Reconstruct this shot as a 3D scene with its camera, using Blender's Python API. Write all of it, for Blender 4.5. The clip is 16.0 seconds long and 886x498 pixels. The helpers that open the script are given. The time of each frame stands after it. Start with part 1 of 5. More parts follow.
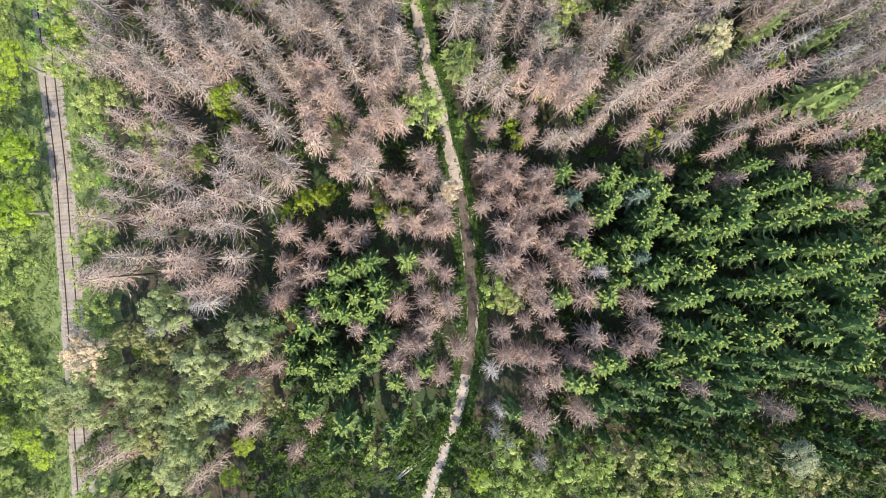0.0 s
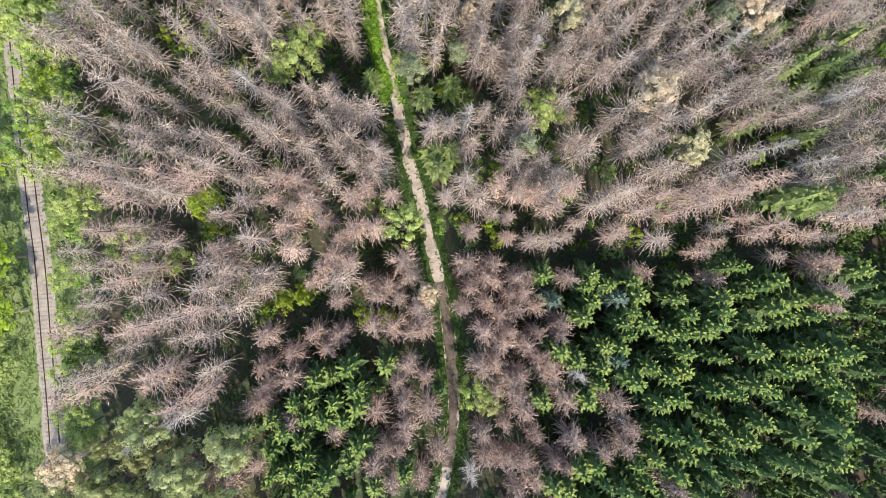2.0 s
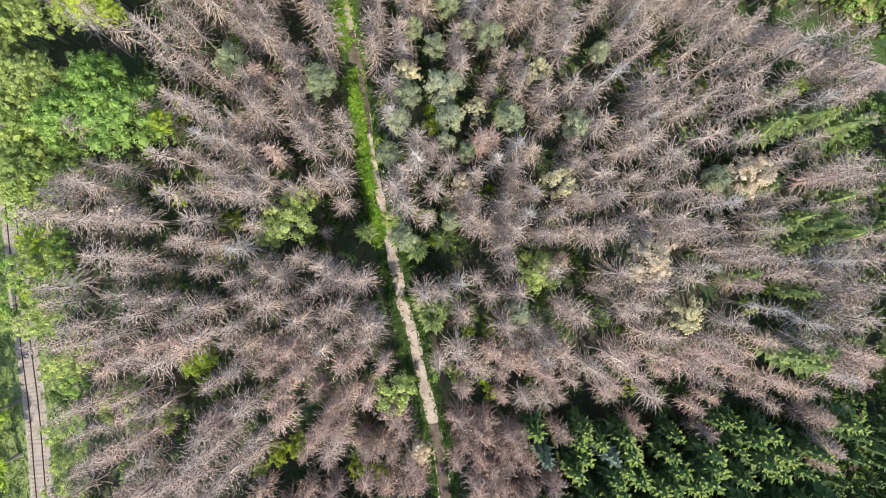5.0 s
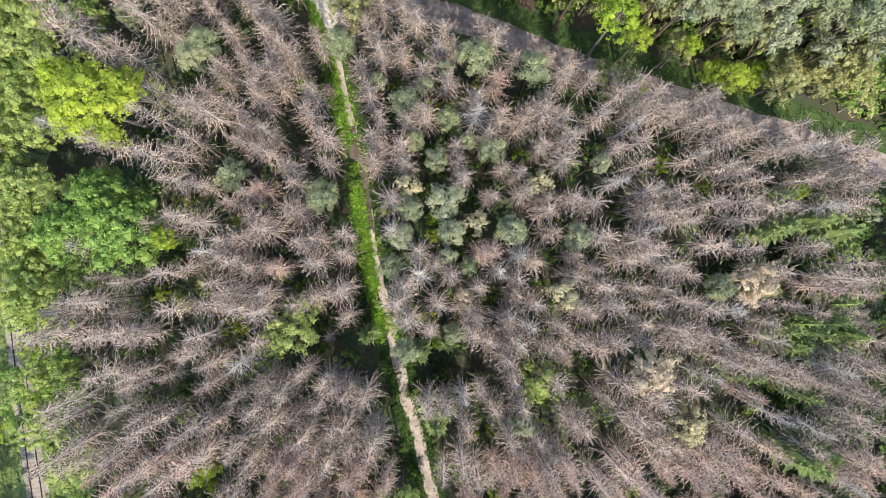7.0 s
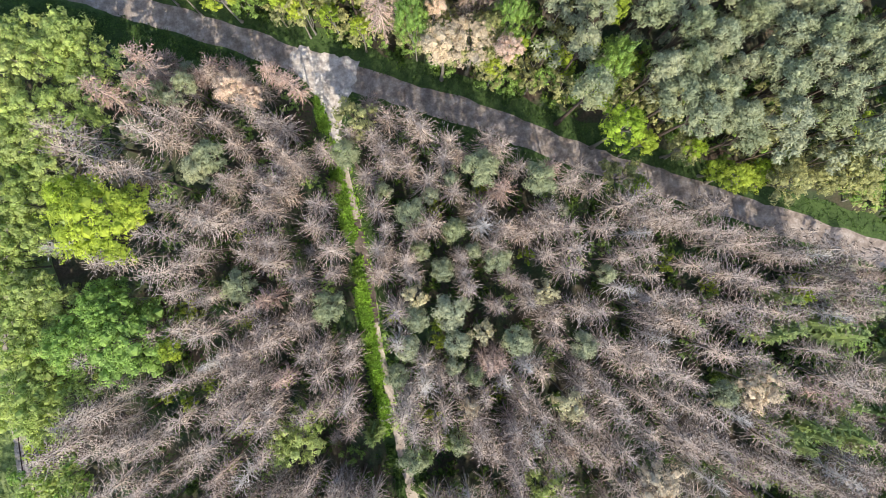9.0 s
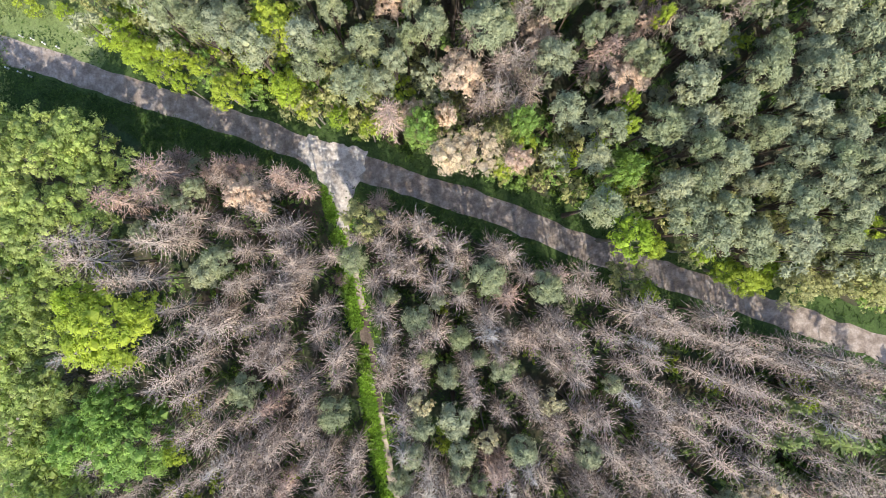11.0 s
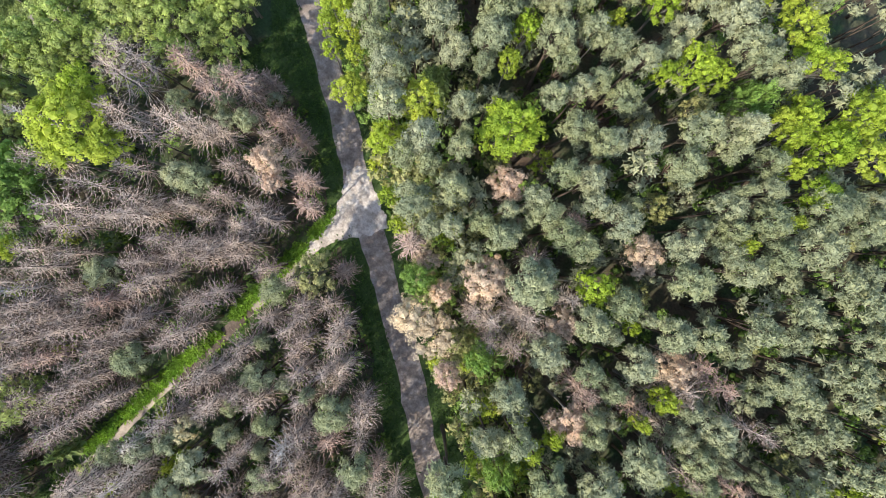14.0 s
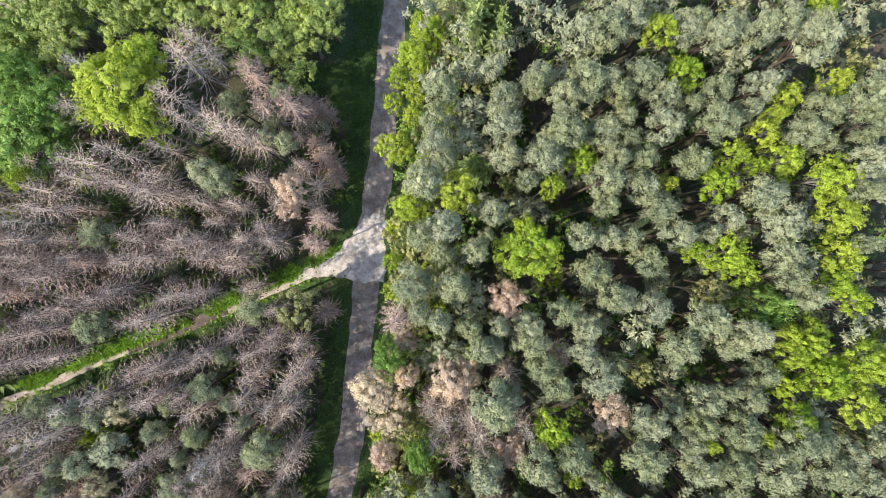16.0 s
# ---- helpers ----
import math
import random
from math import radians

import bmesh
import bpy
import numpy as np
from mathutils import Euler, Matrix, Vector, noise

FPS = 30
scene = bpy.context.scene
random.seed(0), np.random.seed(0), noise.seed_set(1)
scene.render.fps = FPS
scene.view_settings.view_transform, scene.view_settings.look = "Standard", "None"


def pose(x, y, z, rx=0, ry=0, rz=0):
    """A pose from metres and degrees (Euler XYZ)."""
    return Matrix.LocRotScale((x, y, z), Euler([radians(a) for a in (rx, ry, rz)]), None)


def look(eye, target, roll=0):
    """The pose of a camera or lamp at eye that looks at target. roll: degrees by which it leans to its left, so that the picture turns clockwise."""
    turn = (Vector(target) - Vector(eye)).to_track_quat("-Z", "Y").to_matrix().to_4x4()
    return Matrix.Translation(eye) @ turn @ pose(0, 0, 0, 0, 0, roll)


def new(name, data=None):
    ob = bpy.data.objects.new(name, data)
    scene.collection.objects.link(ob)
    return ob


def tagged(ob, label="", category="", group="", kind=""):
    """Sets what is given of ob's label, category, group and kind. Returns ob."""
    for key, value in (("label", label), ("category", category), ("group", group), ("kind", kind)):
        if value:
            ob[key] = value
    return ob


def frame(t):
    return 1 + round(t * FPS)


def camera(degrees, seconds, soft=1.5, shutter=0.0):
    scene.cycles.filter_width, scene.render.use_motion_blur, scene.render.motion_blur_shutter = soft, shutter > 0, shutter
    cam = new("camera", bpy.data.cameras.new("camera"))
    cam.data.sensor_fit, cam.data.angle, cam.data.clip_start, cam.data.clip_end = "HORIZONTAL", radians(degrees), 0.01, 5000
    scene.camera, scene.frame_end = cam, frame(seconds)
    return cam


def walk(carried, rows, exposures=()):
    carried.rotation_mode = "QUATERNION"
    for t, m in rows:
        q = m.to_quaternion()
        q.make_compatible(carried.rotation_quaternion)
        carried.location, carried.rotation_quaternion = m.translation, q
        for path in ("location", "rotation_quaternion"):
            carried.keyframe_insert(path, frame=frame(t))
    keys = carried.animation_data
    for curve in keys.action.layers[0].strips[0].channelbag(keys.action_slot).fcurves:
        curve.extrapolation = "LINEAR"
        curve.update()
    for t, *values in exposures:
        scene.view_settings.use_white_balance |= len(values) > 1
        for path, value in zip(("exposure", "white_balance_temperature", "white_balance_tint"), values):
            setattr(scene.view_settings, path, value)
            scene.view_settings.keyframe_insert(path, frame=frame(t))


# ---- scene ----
cam = camera(74.0, 16.0, soft=0.65)
# seconds, place (x, y, z) and turns in degrees: heading, looking ahead, leaning aside, of a drone that looks straight down
ROWS = [
    (0, 0.00, 0.00, 90.47, 0.02, 0.212, 1.523),
    (0.5, 0.51, 3.65, 90.47, -0.10, 0.137, 1.532),
    (1, 1.50, 7.34, 90.47, -0.23, 0.049, 1.464),
    (1.5, 2.30, 11.08, 90.47, -0.16, -0.033, 1.565),
    (2, 2.71, 14.75, 90.47, -0.13, -0.076, 1.675),
    (2.5, 3.30, 18.39, 90.47, -0.08, -0.076, 1.628),
    (3, 3.75, 21.99, 90.47, -0.02, -0.049, 1.601),
    (3.5, 3.86, 25.45, 90.47, -0.16, 0.067, 1.601),
    (4, 3.92, 29.09, 90.47, -0.18, 0.042, 1.615),
    (6.5, 3.91, 47.20, 90.48, -0.62, 0.106, 1.467),
    (7, 3.78, 51.00, 90.48, -0.77, 0.019, 1.495),
    (7.5, 3.51, 54.70, 90.48, -0.85, -0.057, 1.613),
    (8, 3.45, 58.27, 90.48, -0.88, -0.051, 1.529),
    (8.5, 3.23, 61.81, 90.48, -1.01, 0.004, 1.537),
    (9, 3.14, 65.61, 90.48, -1.00, -0.209, 1.555),
    (11.5, 1.89, 82.57, 90.48, 0.06, -0.011, 1.461),
    (12, 1.16, 86.00, 90.48, -0.07, 0.014, 1.668),
    (12.5, 0.80, 89.39, 90.48, 0.28, 0.079, 1.724),
    (13, 0.89, 92.23, 90.48, 15.91, 0.190, 1.556),
    (13.5, 0.28, 95.04, 90.48, 38.68, -0.044, 1.555),
    (14, -0.80, 97.32, 90.48, 56.73, -0.028, 1.573),
    (14.5, -2.38, 99.21, 90.48, 71.18, -0.025, 1.469),
    (15, -4.63, 100.44, 90.48, 75.64, 0.024, 1.518),
    (15.5, -7.17, 101.10, 90.48, 76.80, 0.156, 1.611),
    (16, -9.96, 101.62, 90.48, 77.52, 0.174, 1.552),
]
walk(cam, [(t, pose(x, y, z, ahead, 0, heading) @ pose(0, 0, 0, 0, -aside, 0)) for t, x, y, z, heading, ahead, aside in ROWS])

# ---- light ----
SUN_HIGH, SUN_FROM = 44.0, (0.2, -1.0)
world = bpy.data.worlds.new("sky")
scene.world = world
world.use_nodes = True
sky = world.node_tree.nodes.new("ShaderNodeTexSky")
sky.sky_type, sky.sun_disc = "NISHITA", False
sky.sun_elevation, sky.sun_rotation = radians(SUN_HIGH), math.atan2(SUN_FROM[0], SUN_FROM[1])
background = world.node_tree.nodes["Background"]
background.inputs["Strength"].default_value = 0.15
world.node_tree.links.new(sky.outputs["Color"], background.inputs["Color"])
sun = new("sun", bpy.data.lights.new("sun", "SUN"))
sun.data.energy, sun.data.angle, sun.data.color = 2.6, radians(0.55), (1.0, 0.93, 0.79)
flat = math.hypot(*SUN_FROM)
sun.matrix_world = look((0, 0, 200), (-SUN_FROM[0] / flat, -SUN_FROM[1] / flat, 200 - math.tan(radians(SUN_HIGH))))
scene.view_settings.exposure = 1.08


# ---- materials ----
def node_material(name, rough=0.85):
    m = bpy.data.materials.new(name)
    m.use_nodes = True
    n = m.node_tree.nodes
    n["Principled BSDF"].inputs["Roughness"].default_value = rough
    n["Principled BSDF"].inputs["Specular IOR Level"].default_value = 0.25
    return m, n, m.node_tree.links


def ramp(n, stops):
    r = n.new("ShaderNodeValToRGB")
    while len(r.color_ramp.elements) < len(stops):
        r.color_ramp.elements.new(0.5)
    for e, (p, c) in zip(r.color_ramp.elements, stops):
        e.position, e.color = p, (*c, 1)
    return r


def mixed(n, l, fac, a, b, kind="MIX"):
    m = n.new("ShaderNodeMix")
    m.data_type, m.blend_type = "RGBA", kind
    for socket, v in ((m.inputs[0], fac), (m.inputs[6], a), (m.inputs[7], b)):
        if isinstance(v, (int, float)):
            socket.default_value = v
        elif isinstance(v, tuple):
            socket.default_value = (*v, 1)
        else:
            l.new(v, socket)
    return m.outputs[2]


def noise_of(n, l, scale, detail=4.0, where=None, rough=0.6):
    t = n.new("ShaderNodeTexNoise")
    t.inputs["Scale"].default_value, t.inputs["Detail"].default_value, t.inputs["Roughness"].default_value = scale, detail, rough
    if where is None:
        where = n.new("ShaderNodeTexCoord").outputs["Object"]
    l.new(where, t.inputs["Vector"])
    return t.outputs["Fac"]


def patches(n, l):
    """Slow drift of tone from tree to tree and limb to limb, over some metres."""
    r = ramp(n, [(0.32, (0.72, 0.76, 0.8)), (0.5, (1.0, 1.0, 1.0)), (0.68, (1.22, 1.16, 1.06))])
    l.new(noise_of(n, l, 0.3, 3.0, n.new("ShaderNodeNewGeometry").outputs["Position"]), r.inputs[0])
    return r.outputs[0]


def foliage(name, one, two, tone, island=0.45, through_light=0.3):
    """Leaves or needles: each tree between the colours one and two, each spray of its own tone, some light let through."""
    m, n, l = node_material(name, 0.6)
    per_tree = n.new("ShaderNodeObjectInfo").outputs["Random"]
    per_leaf = n.new("ShaderNodeNewGeometry").outputs["Random Per Island"]
    base = mixed(n, l, per_tree, one, two)
    shade = ramp(n, [(0.0, (1 - island,) * 3), (0.6, (1.0, 1.0, 1.0)), (1.0, tone)])
    l.new(per_leaf, shade.inputs[0])
    col = mixed(n, l, 1.0, base, shade.outputs[0], "MULTIPLY")
    col = mixed(n, l, 1.0, col, patches(n, l), "MULTIPLY")
    l.new(col, n["Principled BSDF"].inputs["Base Color"])
    t = n.new("ShaderNodeBsdfTranslucent")
    l.new(col, t.inputs["Color"])
    mix = n.new("ShaderNodeMixShader")
    mix.inputs[0].default_value = through_light
    l.new(n["Principled BSDF"].outputs[0], mix.inputs[1])
    l.new(t.outputs[0], mix.inputs[2])
    l.new(mix.outputs[0], n["Material Output"].inputs["Surface"])
    return m


def bark(name, one, two, scale=3.0):
    """Bark or dry twigs: tone by tree, by twig and along the wood."""
    m, n, l = node_material(name, 0.9)
    per_tree = n.new("ShaderNodeObjectInfo").outputs["Random"]
    per_twig = n.new("ShaderNodeNewGeometry").outputs["Random Per Island"]
    base = mixed(n, l, per_tree, one, two)
    shade = ramp(n, [(0.0, (0.72, 0.7, 0.68)), (0.5, (1.0, 1.0, 1.0)), (1.0, (1.12, 1.11, 1.1))])
    l.new(per_twig, shade.inputs[0])
    col = mixed(n, l, 1.0, base, shade.outputs[0], "MULTIPLY")
    grain = ramp(n, [(0.3, (0.75, 0.74, 0.72)), (0.7, (1.1, 1.1, 1.1))])
    l.new(noise_of(n, l, scale), grain.inputs[0])
    col = mixed(n, l, 1.0, col, grain.outputs[0], "MULTIPLY")
    col = mixed(n, l, 1.0, col, patches(n, l), "MULTIPLY")
    l.new(col, n["Principled BSDF"].inputs["Base Color"])
    return m


def earth(name, stops, fine_stops, coarse=0.12, fine=2.5, bump=0.4):
    m, n, l = node_material(name, 0.95)
    a = ramp(n, stops)
    l.new(noise_of(n, l, coarse, 6.0), a.inputs[0])
    b = ramp(n, fine_stops)
    l.new(noise_of(n, l, fine, 5.0, rough=0.7), b.inputs[0])
    l.new(mixed(n, l, 1.0, a.outputs[0], b.outputs[0], "MULTIPLY"), n["Principled BSDF"].inputs["Base Color"])
    bp = n.new("ShaderNodeBump")
    bp.inputs["Strength"].default_value, bp.inputs["Distance"].default_value = bump, 0.1
    l.new(noise_of(n, l, fine * 2, 6.0), bp.inputs["Height"])
    l.new(bp.outputs[0], n["Principled BSDF"].inputs["Normal"])
    return m


FLECKS = [(0.3, (0.6, 0.6, 0.6)), (0.7, (1.3, 1.3, 1.3))]
M_FLOOR = earth("forest_floor", [(0.35, (0.115, 0.082, 0.06)), (0.5, (0.08, 0.082, 0.048)), (0.65, (0.055, 0.095, 0.04))], FLECKS, 0.15)
M_MEADOW = earth("meadow", [(0.3, (0.14, 0.19, 0.06)), (0.55, (0.21, 0.26, 0.1)), (0.75, (0.29, 0.31, 0.15))], FLECKS, 0.25)
# Verge grass toned dark: the shade of nearby trees is in its colour.
M_SHADED_VERGE = earth("shaded_verge_grass", [(0.35, (0.055, 0.09, 0.028)), (0.65, (0.085, 0.135, 0.04))], FLECKS, 0.4)
# Sand made paler than the path's; sunlight on the junction is in the colour.
M_JUNCTION = earth("sunlit_sand", [(0.36, (0.46, 0.39, 0.345)), (0.5, (0.64, 0.565, 0.51)), (0.62, (0.76, 0.695, 0.65))], [(0.35, (0.72, 0.71, 0.7)), (0.65, (1.1, 1.1, 1.1))], 0.8, 3.0)
M_SAND = earth("sandy_path", [(0.3, (0.36, 0.29, 0.245)), (0.6, (0.58, 0.49, 0.42))], [(0.35, (0.75, 0.74, 0.72)), (0.65, (1.1, 1.1, 1.1))], 0.5, 3.0)
# Dark brown that stands for tree shade on the footpath.
M_PATH_SHADE = earth("path_shade", [(0.35, (0.1, 0.075, 0.062)), (0.6, (0.18, 0.142, 0.12))], FLECKS, 0.7, 4.0)
M_ROAD = earth("road_surface", [(0.36, (0.24, 0.19, 0.16)), (0.5, (0.345, 0.28, 0.243)), (0.62, (0.47, 0.395, 0.35))], [(0.3, (0.7, 0.69, 0.68)), (0.7, (1.15, 1.15, 1.15))], 0.7, 3.0)
M_BALLAST = earth("ballast", [(0.3, (0.33, 0.275, 0.235)), (0.65, (0.46, 0.395, 0.34))], [(0.35, (0.6, 0.6, 0.6)), (0.65, (1.2, 1.2, 1.2))], 0.6, 8.0)
M_RAIL = earth("rusty_rail", [(0.3, (0.07, 0.05, 0.045)), (0.7, (0.11, 0.08, 0.07))], FLECKS, 1.0, 6.0)
M_SLEEPER = bark("sleeper_wood", (0.28, 0.23, 0.195), (0.38, 0.325, 0.275), 5.0)
M_BARK = bark("spruce_bark", (0.17, 0.13, 0.11), (0.28, 0.23, 0.2))
M_PINE_BARK = bark("pine_bark", (0.11, 0.085, 0.07), (0.15, 0.115, 0.09))
M_PALE_BARK = bark("pale_bark", (0.24, 0.22, 0.19), (0.36, 0.34, 0.31))
M_GREY_WOOD = bark("grey_dead_branches", (0.5, 0.403, 0.34), (0.59, 0.5, 0.435))
M_GREY_TWIG = bark("grey_brown_dead_twigs", (0.205, 0.15, 0.12), (0.27, 0.21, 0.173))
M_BROWN_WOOD = bark("brown_dead_branches", (0.56, 0.42, 0.35), (0.62, 0.49, 0.42))
M_BROWN_TWIG = bark("brown_dead_twigs", (0.38, 0.255, 0.205), (0.43, 0.31, 0.26))
M_WHITE_TWIG = bark("white_dead_twigs", (0.48, 0.445, 0.41), (0.56, 0.53, 0.505))
M_SPRUCE = foliage("young_spruce_needles", (0.115, 0.19, 0.072), (0.145, 0.22, 0.083), (1.4, 1.4, 1.3))
M_SHOOT = foliage("fresh_spruce_shoots", (0.27, 0.38, 0.085), (0.36, 0.44, 0.11), (1.3, 1.25, 1.2), 0.45, 0.15)
M_LIGHT_SPRUCE = foliage("light_spruce_needles", (0.27, 0.36, 0.12), (0.33, 0.41, 0.16), (1.4, 1.35, 1.2))
M_BLUE_SPRUCE = foliage("blue_spruce_needles", (0.18, 0.25, 0.18), (0.22, 0.29, 0.22), (1.3, 1.3, 1.3))
M_PINE = foliage("pine_needles", (0.28, 0.315, 0.165), (0.38, 0.4, 0.25), (1.15, 1.12, 1.08), 0.35, 0.2)
M_LIME = foliage("lime_leaves", (0.34, 0.48, 0.05), (0.48, 0.56, 0.08), (1.25, 1.2, 1.1), 0.35, 0.4)
M_MAPLE = foliage("maple_leaves", (0.25, 0.4, 0.09), (0.32, 0.47, 0.12), (1.4, 1.35, 1.3), 0.4, 0.4)
M_BIRCH = foliage("birch_leaves", (0.4, 0.5, 0.14), (0.52, 0.58, 0.21), (1.3, 1.3, 1.2), 0.4, 0.4)
M_WILLOW = foliage("willow_leaves", (0.38, 0.43, 0.19), (0.47, 0.5, 0.25), (1.3, 1.3, 1.2), 0.35, 0.35)
M_YELLOW = foliage("yellow_leaves", (0.6, 0.55, 0.32), (0.66, 0.6, 0.4), (1.25, 1.2, 1.1), 0.4, 0.3)
M_OLIVE = foliage("olive_leaves", (0.36, 0.375, 0.145), (0.44, 0.44, 0.195), (1.3, 1.25, 1.2), 0.45, 0.3)
M_DRY = foliage("dry_leaves", (0.68, 0.51, 0.4), (0.7, 0.56, 0.42), (1.2, 1.15, 1.1), 0.3, 0.3)
M_TAN = foliage("tan_leaves", (0.6, 0.485, 0.33), (0.64, 0.52, 0.37), (1.2, 1.15, 1.1), 0.4, 0.2)
M_GRASS = foliage("bright_grass", (0.29, 0.51, 0.075), (0.38, 0.57, 0.095), (1.25, 1.2, 1.1), 0.45, 0.5)
M_EDGE = foliage("edge_herbs", (0.09, 0.17, 0.025), (0.11, 0.19, 0.03), (1.4, 1.3, 1.1), 0.5, 0.3)
M_HERB = foliage("forest_herbs", (0.06, 0.12, 0.028), (0.08, 0.145, 0.035), (1.6, 1.5, 1.2), 0.5, 0.3)
M_MEADOW_GRASS = foliage("meadow_grass", (0.24, 0.32, 0.11), (0.3, 0.37, 0.14), (1.35, 1.25, 1.2), 0.45, 0.4)
M_SHRUB = foliage("shrub_leaves", (0.085, 0.145, 0.028), (0.1, 0.17, 0.035), (1.9, 1.7, 1.3), 0.55, 0.3)
M_WHITE = node_material("white_paint", 0.6)[0]
M_WHITE.node_tree.nodes["Principled BSDF"].inputs["Base Color"].default_value = (0.8, 0.8, 0.78, 1)
M_DARK = bark("dark_wood", (0.06, 0.05, 0.04), (0.09, 0.07, 0.06), 6.0)


# ---- mesh building ----
class Soup:
    """Vertices and faces gathered piece by piece; each piece may take its own material slot."""

    def __init__(self):
        self.v, self.f, self.s = [], [], []

    def tri(self, a, b, c, slot=0):
        i = len(self.v)
        self.v += [a, b, c]
        self.f.append((i, i + 1, i + 2))
        self.s.append(slot)

    def quad(self, a, b, c, d, slot=0):
        i = len(self.v)
        self.v += [a, b, c, d]
        self.f.append((i, i + 1, i + 2, i + 3))
        self.s.append(slot)

    def tube(self, places, radii, sides=3, slot=0):
        """A tapered tube through the places; a radius of 0 closes it to a point."""
        start, rings = len(self.v), []
        for k, (p, r) in enumerate(zip(places, radii)):
            d = places[min(k + 1, len(places) - 1)] - places[max(k - 1, 0)]
            d.normalize()
            a = d.cross(Vector((0.31, 0.17, 0.93)))
            a = a.normalized() if a.length > 1e-3 else Vector((1, 0, 0))
            b = d.cross(a)
            i = len(self.v)
            if r == 0:
                self.v.append(p)
                rings.append([i])
            else:
                self.v += [p + (a * math.cos(w) + b * math.sin(w)) * r for w in (math.tau * q / sides for q in range(sides))]
                rings.append(list(range(i, i + sides)))
        for one, two in zip(rings, rings[1:]):
            for q in range(sides):
                w = (q + 1) % sides
                if len(two) == 1:
                    self.f.append((one[q], one[w], two[0]))
                else:
                    self.f.append((one[q], one[w], two[w], two[q]))
                self.s.append(slot)

    def mesh(self, name, *materials):
        me = bpy.data.meshes.new(name)
        me.from_pydata([tuple(p) for p in self.v], [], self.f)
        for m in materials:
            me.materials.append(m)
        if len(materials) > 1:
            me.polygons.foreach_set("material_index", self.s)
        me.update()
        return me


def part(name, me, parent, label=""):
    """One mesh as a part under a thing."""
    ob = new(name, me)
    ob.parent = parent
    return tagged(ob, label)


def trunk_soup(rng, h, foot, tip, bend=0.15, sides=7):
    s = Soup()
    places, radii = [], []
    a = rng.uniform(0, math.tau)
    for k in range(7):
        u = k / 6
        places.append(Vector((math.cos(a) * bend * math.sin(u * 3), math.sin(a) * bend * math.sin(u * 2.4), u * h - (0.1 if k == 0 else 0))))
        radii.append(foot * (1.35 if k == 0 else 1.0) * (1 - u) + tip * u)
    s.tube(places, radii, sides)
    return s


def dead_crown(rng, h, reach, twigs, materials, low=0.38, whorl=0.42, arms=6, thick=0.036, bent=True):
    """Bare curved branches in whorls, drooping and turned up at their ends, each with a comb of fine brown twigs; short at the tip, thinner below."""
    s = Soup()
    z = h * 0.99
    while z > h * low:
        u = (h - z) / h
        z -= whorl * rng.uniform(0.75, 1.25) * (0.5 + min(0.5, u * 4)) * (1.0 if u < 0.45 else 1.5)
        turn = rng.uniform(0, math.tau)
        for arm in range(arms):
            if rng.random() < 0.12:
                continue
            length = reach * min(1.0, 0.2 + (u / 0.24) ** 0.8) * rng.uniform(0.5, 1.3)
            a = turn + arm * math.tau / arms + rng.uniform(-0.4, 0.4)
            rise = max(-0.5, 0.8 - u * 3.4) + rng.uniform(-0.15, 0.15)
            out = Vector((math.cos(a), math.sin(a), 0))
            side = Vector((-out.y, out.x, 0))
            sweep = rng.uniform(-0.2, 0.2)
            p0 = Vector((0, 0, z + rng.uniform(-0.1, 0.1)))
            p1 = p0 + out * length * 0.5 + Vector((0, 0, length * 0.5 * (rise - 0.1))) + side * sweep * 0.3 * length
            p2 = p1 + out * length * 0.5 + Vector((0, 0, length * 0.5 * (rise + 0.35))) + side * sweep * length
            w = thick * (0.45 + 0.55 * min(1, length / 1.6))
            if u < 0.3 and bent:
                s.tube([p0, p1, p2], [w, w * 0.8, 0], 3)
            else:
                flat = (side + Vector((0, 0, rng.uniform(-0.5, 0.5)))).normalized() * w
                s.quad(p0 - flat, p0 + flat, p1 + flat * 0.85, p1 - flat * 0.85)
                s.tri(p1 - flat * 0.85, p1 + flat * 0.85, p2)
            count = int(twigs * (0.4 + 0.6 * min(1, length / 1.4)) + rng.random())
            for q in range(count):
                t = 0.2 + 0.75 * (q + rng.random()) / count
                b = p0.lerp(p1, t / 0.5) if t < 0.5 else p1.lerp(p2, (t - 0.5) / 0.5)
                ln = rng.uniform(0.35, 0.7) * min(1.0, 0.25 + length * 0.5)
                if q % 2:
                    d = out * rng.uniform(0.2, 0.6) + side * rng.gauss(0, 0.3) + Vector((0, 0, -1))
                    wide = out * rng.uniform(0.08, 0.15) + side * rng.gauss(0, 0.05)
                    ln *= 1.2
                    slot = 1
                else:
                    d = out * rng.uniform(0.8, 1.2) + side * (1 if q % 4 else -1) * rng.uniform(0.35, 0.8) + Vector((0, 0, rise * 0.6 + rng.uniform(-0.35, 0.15)))
                    wide = Vector((-d.y, d.x, rng.uniform(-0.4, 0.4))).normalized() * rng.uniform(0.022, 0.045)
                    slot = 0 if rng.random() < 0.5 else 1
                s.tri(b - wide, b + wide, b + d.normalized() * ln, slot)
    return s.mesh("crown", *materials)


